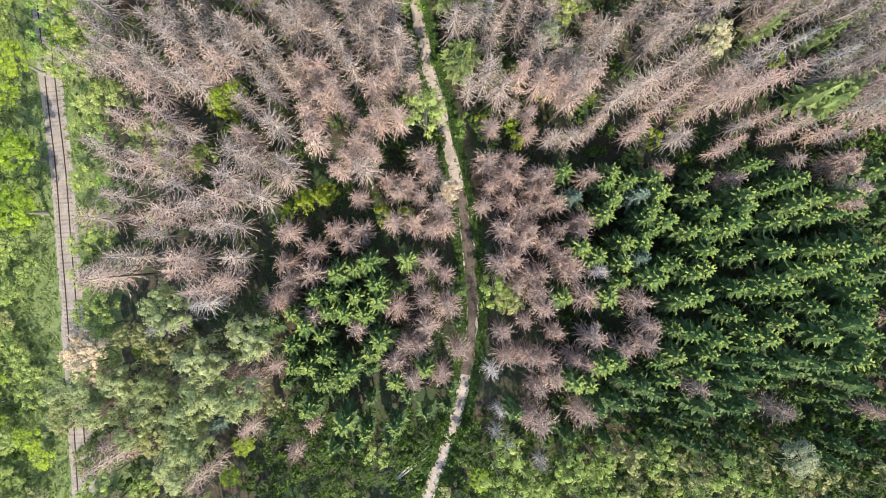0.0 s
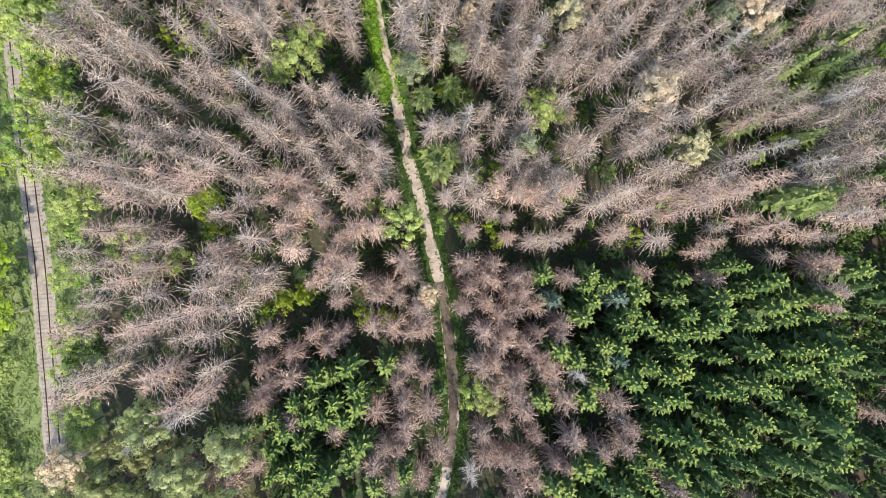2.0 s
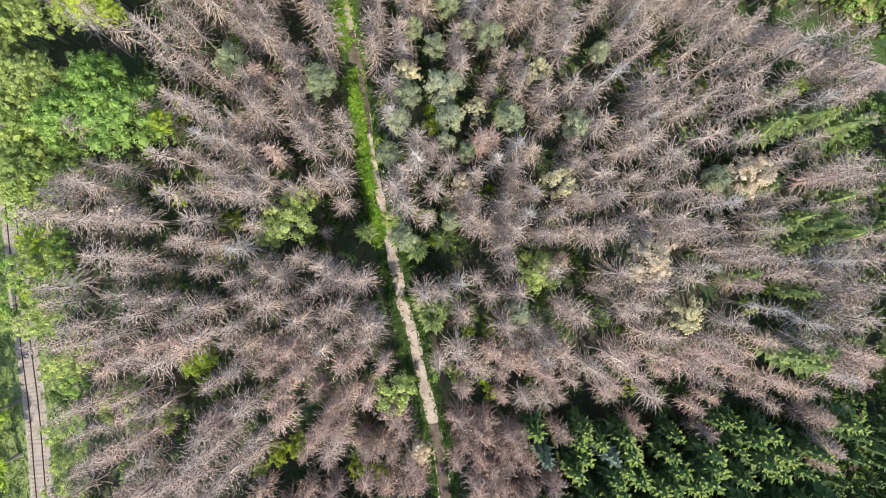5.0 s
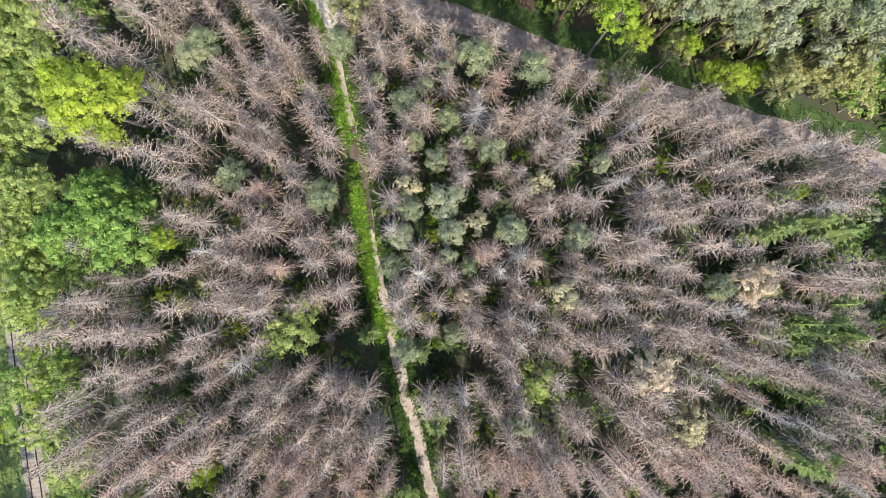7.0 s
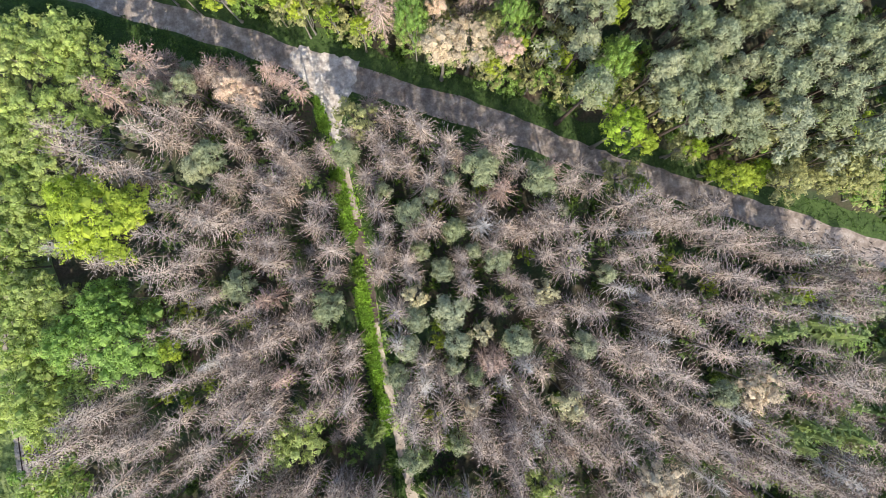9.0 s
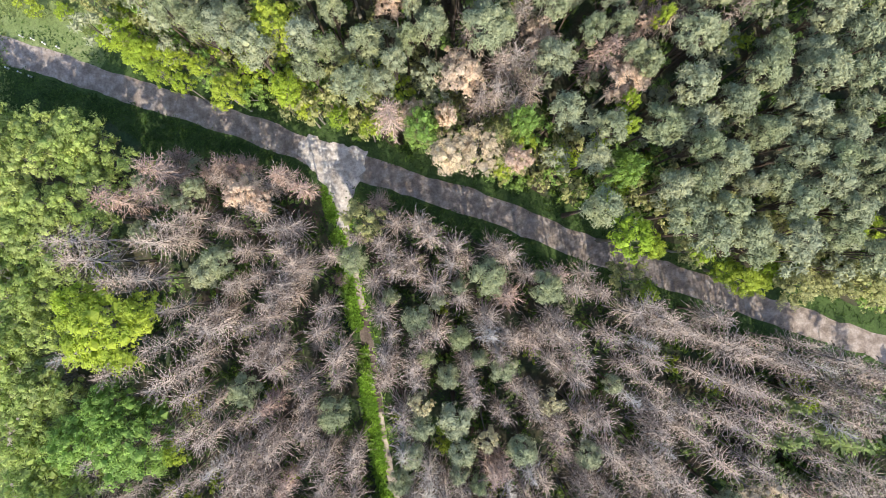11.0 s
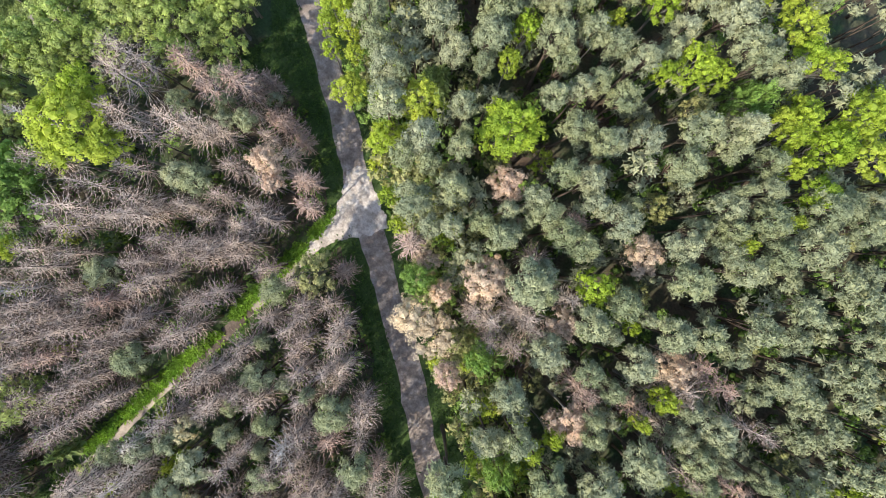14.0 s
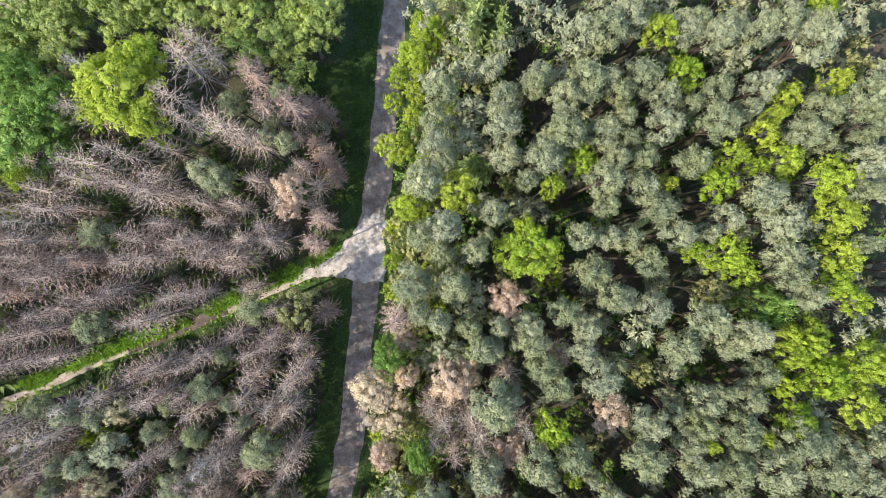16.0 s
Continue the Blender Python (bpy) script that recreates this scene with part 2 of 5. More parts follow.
def spruce_boughs(rng, h, reach, boughs, blades, fresh, *materials):
    """Green boughs that end in fingers of young shoots, most near the top, round a dense dark core of old needles that
    blocks the light.
    """
    s = Soup()
    sides = 8
    rings = [(0.97, 0.04), (0.84, 0.3), (0.66, 0.55), (0.45, 0.66), (0.25, 0.5)]
    core = [[Vector((math.cos(k * math.tau / sides), math.sin(k * math.tau / sides), 0)) * reach * r * rng.uniform(0.65, 1.1) + Vector((0, 0, h * (u + rng.uniform(-0.025, 0.025)))) for k in range(sides)] for u, r in rings]
    for one, two in zip(core, core[1:]):
        for k in range(sides):
            s.quad(one[k], one[(k + 1) % sides], two[(k + 1) % sides], two[k])
    for k in range(boughs):
        u = ((k + rng.random()) / boughs) ** 0.85
        z = h * (0.99 - 0.7 * u)
        length = reach * (0.14 + 0.86 * min(1, u / 0.62)) * rng.uniform(0.72, 1.15)
        a = k * 2.4 + rng.uniform(-0.3, 0.3)
        out = Vector((math.cos(a), math.sin(a), 0))
        side = Vector((-out.y, out.x, 0))
        rise = 0.55 - 1.2 * min(u, 0.75)
        p0 = Vector((0, 0, z))
        p2 = p0 + out * length + Vector((0, 0, rise * length))
        # More bright shoots towards the top, so light from above is in the colour.
        share = max(0.0, min(1.0, 1.75 - u / (0.42 * fresh)))
        mid = p0.lerp(p2, 0.55) + Vector((0, 0, 0.05 * length))
        wing = side * length * 0.2 + Vector((0, 0, rng.uniform(-0.1, 0.05)))
        s.quad(p0.lerp(p2, 0.15), mid - wing, p2, mid + wing)
        count = int(blades * (1.35 if u < 0.5 else 0.6))
        for q in range(count):
            t = 0.12 + 0.88 * (q + rng.random()) / count
            b = p0.lerp(p2, t) + Vector((0, 0, 0.06))
            sg = -1 if q % 2 else 1
            d = (out * 0.9 + side * sg * rng.uniform(0.2, 0.9) * (1.45 - t) + Vector((0, 0, rng.uniform(-0.15, 0.45)))).normalized()
            ln = rng.uniform(0.22, 0.42) * (0.55 + 0.45 * min(1, length))
            wide = Vector((-d.y, d.x, rng.uniform(-0.6, 0.6))).normalized() * rng.uniform(0.04, 0.07)
            s.quad(b, b + d * ln * 0.45 - wide, b + d * ln, b + d * ln * 0.45 + wide, 1 if rng.random() < share else 0)
    return s.mesh("crown", *materials)


def clump_centres(rng, r, tall, count, bottom=0.0):
    """Lobes over an uneven crown about r wide and tall high, its middle at 0."""
    lobes = []
    for k in range(count):
        zf = 1 - (1.25 - 0.25 * bottom) * (k + rng.random()) / count
        a = k * 2.399 + rng.uniform(-0.5, 0.5)
        q = math.sqrt(max(0.02, 1 - zf * zf)) * rng.uniform(0.62, 1.1)
        lobes.append(Vector((math.cos(a) * q * r, math.sin(a) * q * r, zf * tall * rng.uniform(0.75, 1.05))))
    return lobes


BLOB = [Vector(p).normalized() for p in ((0, 0, 1), (0.89, 0, 0.45), (0.28, 0.85, 0.45), (-0.72, 0.53, 0.45), (-0.72, -0.53, 0.45), (0.28, -0.85, 0.45), (0.72, 0.53, -0.45), (-0.28, 0.85, -0.45), (-0.89, 0, -0.45), (-0.28, -0.85, -0.45), (0.72, -0.53, -0.45), (0, 0, -1))]
BLOB_FACES = [(0, 1, 2), (0, 2, 3), (0, 3, 4), (0, 4, 5), (0, 5, 1), (1, 6, 2), (2, 7, 3), (3, 8, 4), (4, 9, 5), (5, 10, 1), (6, 7, 2), (7, 8, 3), (8, 9, 4), (9, 10, 5), (10, 6, 1), (11, 7, 6), (11, 8, 7), (11, 9, 8), (11, 10, 9), (11, 6, 10)]


def core(s, rng, centre, r):
    """The dense inside of a clump, where the foliage lets no light through."""
    ps = [centre + p * r * rng.uniform(0.7, 1.1) for p in BLOB]
    for a, b, c in BLOB_FACES:
        s.tri(ps[a], ps[b], ps[c])


def leaf_crown(rng, r, tall, middle, leaves, size, material, lobes=16, lobe=0.32):
    """A broadleaf crown: leaves gathered on sprays, the sprays in lobes with gaps between them."""
    s = Soup()
    sprays = []
    for c in clump_centres(rng, r * 0.76, tall * 0.76, lobes):
        big = rng.uniform(0.7, 1.25) * lobe * r
        core(s, rng, c + Vector((0, 0, middle)), big * 0.5)
        for k in range(7):
            d = Vector((rng.gauss(0, 1), rng.gauss(0, 1), rng.gauss(0.5, 0.8))).normalized()
            sprays.append((c + Vector((0, 0, middle)) + d * big * rng.uniform(0.55, 1.0), big * rng.uniform(0.3, 0.5), d))
    for k in range(leaves):
        c, wide, far = sprays[rng.randrange(len(sprays))]
        d = (far * 0.5 + Vector((rng.gauss(0, 1), rng.gauss(0, 1), rng.gauss(0.25, 0.8)))).normalized()
        p = c + d * wide * rng.uniform(0.4, 1.1)
        nrm = (d * 0.8 + far * 0.6 + Vector((rng.gauss(0, 0.35), rng.gauss(0, 0.35), 0.35 + rng.gauss(0, 0.3)))).normalized()
        a = nrm.cross(Vector((rng.gauss(0, 1), rng.gauss(0, 1), rng.gauss(0, 1)))).normalized()
        b = nrm.cross(a)
        ln, wd = size * rng.uniform(0.7, 1.4), size * rng.uniform(0.5, 0.85)
        s.tri(p - a * ln * 0.5 + b * wd * 0.4, p - a * ln * 0.3 - b * wd * 0.5, p + a * ln * 0.6)
    return s.mesh("crown", material)


def add_limbs(s, rng, r, tall, start, middle, count=9, thick=0.09):
    for c in clump_centres(rng, r * 0.72, tall * 0.7, count):
        p2 = c + Vector((0, 0, middle))
        p0 = Vector((0, 0, start + (p2.z - start) * rng.uniform(0.1, 0.45)))
        p1 = p0.lerp(p2, 0.5) + Vector((rng.uniform(-0.2, 0.2), rng.uniform(-0.2, 0.2), rng.uniform(0.0, 0.3) * r * 0.3))
        s.tube([p0, p1, p2], [thick, thick * 0.6, thick * 0.2], 4)
        for q in range(3):
            e = p1.lerp(p2, rng.uniform(0.1, 0.9))
            s.tube([e, e + Vector((rng.gauss(0, 0.4), rng.gauss(0, 0.4), rng.uniform(0.1, 0.6))) * r * 0.35], [thick * 0.3, 0], 3)


def needle_crown(rng, r, tall, middle, tufts, material, lobes=15, size=1.0):
    """A pine's crown: rounded clumps of twigs, their outsides thick with short brushes of needles."""
    s = Soup()
    clumps = []
    for c in clump_centres(rng, r * 0.7, tall * 0.74, lobes):
        big = r * rng.uniform(0.2, 0.36)
        c = c + Vector((0, 0, middle))
        core(s, rng, c, big * 0.58)
        clumps.append((c, big))
    for k in range(tufts):
        c, big = clumps[rng.randrange(lobes)]
        d = Vector((rng.gauss(0, 1), rng.gauss(0, 1), rng.gauss(0.45, 0.8))).normalized()
        p = c + d * big * rng.uniform(0.62, 1.05)
        nrm = (d + Vector((rng.gauss(0, 0.4), rng.gauss(0, 0.4), rng.gauss(0.25, 0.3)))).normalized()
        a = nrm.cross(Vector((rng.gauss(0, 1), rng.gauss(0, 1), rng.gauss(0, 1)))).normalized()
        b = nrm.cross(a)
        for q in range(2):
            t = math.tau * q / 2 + rng.uniform(-0.7, 0.7)
            out = a * math.cos(t) + b * math.sin(t)
            side = (b * math.cos(t) - a * math.sin(t)) * rng.uniform(0.13, 0.21) * size
            e = p + (out + nrm * rng.uniform(0.0, 0.7)).normalized() * rng.uniform(0.5, 0.85) * size
            s.tri(p - side, p + side, e)
    return s.mesh("crown", material)


# ---- kinds of tree: each has some shapes of its own, shared by its trees ----
class Kind:
    def __init__(self, name, label, group, shapes, height, reach):
        self.name, self.label, self.group, self.shapes, self.height, self.reach = name, label, group, shapes, height, reach


def dead_kind(label, group, material, h, reach, twigs, seed, count=6, whorl=0.42, arms=6, foot=0.15, thick=0.036, bent=True, name="dead_spruce", low=0.45):
    rng, shapes = random.Random(seed), []
    for k in range(count):
        trunk = trunk_soup(rng, h, foot, 0.015).mesh("trunk", M_WHITE_TWIG if material == WHITE else M_BARK)
        shapes.append((("trunk", trunk), ("crown", dead_crown(rng, h, reach * rng.uniform(0.8, 1.25), twigs, material, low=low, whorl=whorl, arms=arms, thick=thick, bent=bent))))
    return Kind(name, label, group, shapes, h, 0)


def green_kind(name, label, group, h, reach, boughs, blades, seed, *materials, fresh=0.85):
    rng, shapes = random.Random(seed), []
    for k in range(5):
        shapes.append((("trunk", trunk_soup(rng, h, 0.11, 0.012, 0.06).mesh("trunk", M_BARK)),
                       ("crown", spruce_boughs(rng, h, reach * rng.uniform(0.85, 1.15), boughs, blades, fresh, *materials))))
    return Kind(name, label, group, shapes, h, 0)


def crown_kind(name, label, group, h, r, leaves, size, seed, material, wood, needles=False, count=4, slim=0.85, lobes=16, limbs=9, lobe=0.32):
    rng, shapes = random.Random(seed), []
    for k in range(count):
        tall = r * slim
        middle = h - tall
        if needles:
            crown = needle_crown(rng, r, tall, middle, leaves, material, lobes, size)
        else:
            crown = leaf_crown(rng, r, tall, middle, leaves, size, material, lobes, lobe)
        trunk = trunk_soup(rng, h - tall * 0.5, 0.05 + 0.01 * h, 0.03, 0.3, 7 if label else 3)
        add_limbs(trunk, rng, r, tall, max(0.3, h - 2.6 * tall), middle, limbs, 0.03 + 0.004 * h)
        shapes.append((("trunk", trunk.mesh("trunk", wood)), ("crown", crown)))
    return Kind(name, label, group, shapes, h, r)


GREY = (M_GREY_WOOD, M_GREY_TWIG)
BROWN = (M_BROWN_WOOD, M_BROWN_TWIG)
WHITE = (M_WHITE_TWIG, M_GREY_TWIG)
GREY_DEAD = dead_kind("tall dead spruce with bare grey-brown branches", "dead spruces in the stand", GREY, 20.0, 2.1, 5, 1, 10, 0.52, 7, 0.17, 0.034, low=0.42)
FAR_DEAD = dead_kind("dead spruces", "", GREY, 20.0, 2.0, 5, 21, 8, 0.56, 6, 0.16, 0.034, False, low=0.45)
FAR_BROWN = dead_kind("dead spruces", "", BROWN, 20.0, 2.0, 5, 23, 6, 0.56, 6, 0.16, 0.034, False, low=0.4)
BROWN_DEAD = dead_kind("dead spruce with reddish-brown dry twigs", "dead spruces in the stand", BROWN, 20.0, 1.8, 7, 2, 4, 0.5, 7, 0.15, 0.036)
WHITE_DEAD = dead_kind("bleached grey-white dead spruce without bark", "dead spruces in the stand", WHITE, 20.0, 2.1, 3, 3, 4, 0.55, 6, 0.15, 0.044)
YOUNG_DEAD = dead_kind("young dead spruce with brown brittle twigs", "young dead spruces beside the path", BROWN, 11.0, 1.8, 7, 4, 6, 0.34, 7, 0.09, 0.03, True, "young_dead_spruce", 0.3)
YOUNG_SPRUCE = green_kind("spruce", "young green spruce with fresh yellow-green shoots", "young spruces in the plantation", 12.5, 1.95, 64, 14, 5, M_SPRUCE, M_SHOOT, fresh=0.95)
# Few light shoots here stand in for the shade on these trees' north sides.
SHADED_SPRUCE = green_kind("spruce", "young spruce with few fresh shoots, darkened for its shaded side", "young spruces in the plantation", 12.5, 1.85, 54, 10, 25, M_SPRUCE, M_SHOOT, fresh=0.15)
LIGHT_SPRUCE = green_kind("spruce", "light green spruce with drooping boughs", "green spruces among the dead ones", 12.0, 2.1, 66, 9, 6, M_LIGHT_SPRUCE, M_LIGHT_SPRUCE)
BLUE_SPRUCE = green_kind("spruce", "bluish grey-green young spruce", "young spruces in the plantation", 10.0, 1.45, 54, 8, 7, M_BLUE_SPRUCE, M_BLUE_SPRUCE)
PINE = crown_kind("pine", "tall pine with a rounded grey-green needle crown", "pines in the forest", 24.0, 2.6, 1500, 0.38, 8, M_PINE, M_PINE_BARK, True, 8, 1.9, 24)
LIME_TREE = crown_kind("broadleaf_tree", "broadleaf tree in bright yellow-green spring leaf", "broadleaf trees in fresh leaf", 20.0, 2.8, 2300, 0.27, 9, M_LIME, M_PALE_BARK, lobes=20, slim=1.5)
BIG_LIME = crown_kind("broadleaf_tree", "large broadleaf tree in bright yellow-green spring leaf", "broadleaf trees in fresh leaf", 22.0, 4.8, 6500, 0.28, 19, M_LIME, M_PALE_BARK, count=2, lobes=44, limbs=14, slim=1.1, lobe=0.26)
MAPLE = crown_kind("broadleaf_tree", "large broadleaf tree with dense mid-green leaves", "broadleaf trees beside the railway", 16.0, 6.0, 7500, 0.31, 10, M_MAPLE, M_PALE_BARK, count=2, lobes=44, slim=1.1, lobe=0.24)
BIRCH = crown_kind("birch", "birch with thin pale green spring leaves", "birches at the forest edge", 14.0, 3.0, 2300, 0.24, 11, M_BIRCH, M_PALE_BARK, lobes=13, slim=1.5, lobe=0.34)
WILLOW = crown_kind("broadleaf_tree", "soft olive-green broadleaf tree beside the railway", "olive-green trees at the forest corner", 13.0, 3.0, 2800, 0.23, 17, M_WILLOW, M_PALE_BARK, count=3, lobes=15, slim=1.3, lobe=0.36)
YELLOW_TREE = crown_kind("broadleaf_tree", "tree with pale yellow spring leaves", "yellow trees in the dead stand", 18.0, 2.8, 1900, 0.26, 12, M_YELLOW, M_PALE_BARK, count=2, slim=1.3)
OLIVE_TREE = crown_kind("broadleaf_tree", "thinly leafed olive-coloured tree", "olive trees beside the road", 14.0, 2.8, 1900, 0.25, 13, M_OLIVE, M_PALE_BARK, count=3, slim=1.5)
DRY_TREE = crown_kind("broadleaf_tree", "tree with dry pale pinkish-tan leaves", "dry-leafed trees in the forest", 18.0, 2.6, 3800, 0.21, 14, M_DRY, M_PALE_BARK, count=4, slim=1.3, lobe=0.4)
TAN_TREE = crown_kind("broadleaf_tree", "tree with pale tan-yellow dry leaves", "tan trees among the dead spruces", 18.0, 2.6, 2800, 0.21, 18, M_TAN, M_PALE_BARK, count=3, slim=1.3, lobe=0.4)
DARK_SHRUB = crown_kind("shrub", "low dark green shrub on open ground", "shrubs on the open ground", 4.0, 1.8, 520, 0.28, 16, M_SHRUB, M_PALE_BARK, count=4, lobes=9)
SHRUB = crown_kind("shrub", "small bright green shrub between the trees", "shrubs on the forest floor", 5.0, 1.7, 560, 0.28, 15, M_LIME, M_PALE_BARK, count=4, lobes=9)

# simpler shapes for the trees that only close the gaps
FILL_PINE = crown_kind("pine", "", "", 20.0, 2.6, 200, 0.66, 41, M_PINE, M_PINE_BARK, True, 4, 1.8, 9, limbs=1)
MID_PINE = crown_kind("pine", "", "", 24.0, 2.6, 800, 0.48, 48, M_PINE, M_PINE_BARK, True, 5, 1.9, 18, limbs=2)
FILL_BIRCH = crown_kind("birch", "", "", 14.0, 3.2, 860, 0.29, 42, M_BIRCH, M_PALE_BARK, lobes=9, limbs=1, slim=1.5, lobe=0.36)
FILL_LIME = crown_kind("tree", "", "", 16.0, 3.0, 560, 0.42, 43, M_LIME, M_PALE_BARK, lobes=11, limbs=1, slim=1.4)
FILL_OLIVE = crown_kind("tree", "", "", 10.0, 2.6, 300, 0.46, 44, M_OLIVE, M_PALE_BARK, lobes=9, limbs=2, slim=1.3)
FILL_MAPLE = crown_kind("tree", "", "", 12.0, 3.2, 380, 0.46, 47, M_MAPLE, M_PALE_BARK, lobes=8, limbs=1, slim=1.3)
FILL_SHRUB = crown_kind("shrub", "", "", 3.0, 1.7, 110, 0.46, 45, M_SHRUB, M_PALE_BARK, lobes=4, limbs=0, lobe=0.5)
FILL_SPRUCE = green_kind("spruce", "", "", 11.0, 1.5, 34, 6, 46, M_SPRUCE, M_SHOOT, fresh=0.2)

planting = random.Random(77)
PLANTED = []
STUFF = {}


def tree_pose(kind, x, y, h, r):
    high = h / kind.height * planting.uniform(0.93, 1.06)
    wide = (1.0 if kind.name == "birch" or h < 19 else 1.17) * r / kind.reach * planting.uniform(0.9, 1.1) if r else high ** 0.5 * planting.uniform(0.8, 1.2)
    lean = 1.6
    return pose(x, y, 0, planting.uniform(-lean, lean), planting.uniform(-lean, lean), planting.uniform(0, 360)) @ Matrix.Diagonal((wide, wide, high, 1))


def stand(kind, h, r, places):
    """Plants one tree of the kind, about h high (and r in crown radius, if given), at each place."""
    for x, y in places:
        PLANTED.append((x, y))
        m = tree_pose(kind, x, y, h, r)
        shape = planting.choice(kind.shapes)
        rosy = kind is GREY_DEAD and y < 24 and planting.random() < 0.6
        if kind is GREY_DEAD and not -25 < x < 28:
            far = FAR_BROWN if rosy else FAR_DEAD
            STUFF.setdefault(far, []).append((planting.choice(far.shapes), m))
            continue
        if rosy:
            shape = planting.choice(BROWN_DEAD.shapes)
        tree = new(kind.name)
        tree.empty_display_size = 0.5
        tagged(tree, BROWN_DEAD.label if rosy else kind.label, "shrub" if kind.name == "shrub" else "tree", kind.group)
        tree.matrix_basis = m
        for name, me in shape:
            part(name, me, tree)


def joined(name, label, category, pieces):
    """Many trees too far off or too many to count, as one mesh of kind stuff."""
    co, loop, start, slots, materials, nv, nl = [], [], [], [], [], 0, 0
    cache = {}
    for shape, m in pieces:
        for _, me in shape:
            if me.name not in cache:
                v = np.empty(len(me.vertices) * 3, np.float32)
                me.vertices.foreach_get("co", v)
                lo = np.empty(len(me.loops), np.int32)
                me.loops.foreach_get("vertex_index", lo)
                st = np.empty(len(me.polygons), np.int32)
                me.polygons.foreach_get("loop_start", st)
                mi = np.empty(len(me.polygons), np.int32)
                me.polygons.foreach_get("material_index", mi)
                for q in me.materials:
                    if q not in materials:
                        materials.append(q)
                mi = np.array([materials.index(q) for q in me.materials], np.int32)[mi]
                cache[me.name] = v.reshape(-1, 3), lo, st, mi
            v, lo, st, mi = cache[me.name]
            a = np.array(m, np.float32)
            co.append(v @ a[:3, :3].T + a[:3, 3])
            loop.append(lo + nv)
            start.append(st + nl)
            slots.append(mi)
            nv += len(v)
            nl += len(lo)
    me = bpy.data.meshes.new(name)
    me.vertices.add(nv)
    me.vertices.foreach_set("co", np.concatenate(co).ravel())
    me.loops.add(nl)
    me.loops.foreach_set("vertex_index", np.concatenate(loop))
    st = np.concatenate(start)
    me.polygons.add(len(st))
    me.polygons.foreach_set("loop_start", st)
    for q in materials:
        me.materials.append(q)
    me.polygons.foreach_set("material_index", np.concatenate(slots))
    me.update(calc_edges=True)
    me.validate()
    return tagged(new(name, me), label, category, kind="stuff")


def inside(x, y, zone):
    hit = False
    for (ax, ay), (bx, by) in zip(zone, zone[1:] + zone[:1]):
        if (ay > y) != (by > y) and x < (bx - ax) * (y - ay) / (by - ay) + ax:
            hit = not hit
    return hit


def clear_of(x, y, line, gap):
    return all((p.x - x) ** 2 + (p.y - y) ** 2 > gap * gap for p in line)


def fill(zone, kinds, spacing, tries, seed, under=False, road=4.4):
    """Fills what a zone still has room for: kinds is a list of (kind, lowest, highest, radius, share); under: a lower storey of its own, beneath the trees."""
    rng = random.Random(seed)
    xs, ys = [p[0] for p in zone], [p[1] for p in zone]
    near = {}
    for x, y in () if under else PLANTED:
        near.setdefault((int(x // 4), int(y // 4)), []).append((x, y))
    for _ in range(tries):
        x, y = rng.uniform(min(xs), max(xs)), rng.uniform(min(ys), max(ys))
        if not inside(x, y, zone):
            continue
        cx, cy = int(x // 4), int(y // 4)
        if any((x - a) ** 2 + (y - b) ** 2 < spacing ** 2 for i in (-1, 0, 1) for j in (-1, 0, 1) for a, b in near.get((cx + i, cy + j), ())):
            continue
        if inside(x, y, JUNCTION) or inside(x, y, CLEARING) or inside(x, y, HOLLOW):
            continue
        if not (clear_of(x, y, PATH_LINE, 1.5 if y < 76 else 3.2) and clear_of(x, y, ROAD_LINE, road) and clear_of(x, y, RAIL_LINE, 4.1)):
            continue
        near.setdefault((cx, cy), []).append((x, y))
        if not under:
            PLANTED.append((x, y))
        kind, low, high, r, _ = rng.choices(kinds, [q[4] for q in kinds])[0]
        STUFF.setdefault(kind, []).append((rng.choice(kind.shapes), tree_pose(kind, x, y, rng.uniform(low, high), r)))


# ---- ground ----
def surface(name, outline, z, material, label, category, thick=0.0):
    bm = bmesh.new()
    f = bm.faces.new([bm.verts.new((x, y, z)) for x, y in outline])
    f.normal_update()
    if f.normal.z < 0:
        f.normal_flip()
    if thick:
        up = bmesh.ops.extrude_face_region(bm, geom=[f])
        bmesh.ops.translate(bm, vec=(0, 0, thick), verts=[v for v in up["geom"] if isinstance(v, bmesh.types.BMVert)])
    bmesh.ops.triangulate(bm, faces=bm.faces)
    me = bpy.data.meshes.new(name)
    bm.to_mesh(me)
    bm.free()
    me.materials.append(material)
    return tagged(new(name, me), label, category, kind="structure")


def smooth_line(points, step=1.0):
    """A curve through the points, sampled about every step metres."""
    ps = [Vector((*p, 0)) for p in points]
    ps = [ps[0] * 2 - ps[1], *ps, ps[-1] * 2 - ps[-2]]
    out = []
    for a, b, c, d in zip(ps, ps[1:], ps[2:], ps[3:]):
        n = max(2, int((c - b).length / step))
        for k in range(n):
            t = k / n
            out.append(0.5 * (2 * b + (c - a) * t + (2 * a - 5 * b + 4 * c - d) * t * t + (3 * b - a - 3 * c + d) * t ** 3))
    out.append(ps[-2])
    return out


def sideways(line, k):
    d = (line[min(k + 1, len(line) - 1)] - line[max(k - 1, 0)]).normalized()
    return Vector((d.y, -d.x, 0))


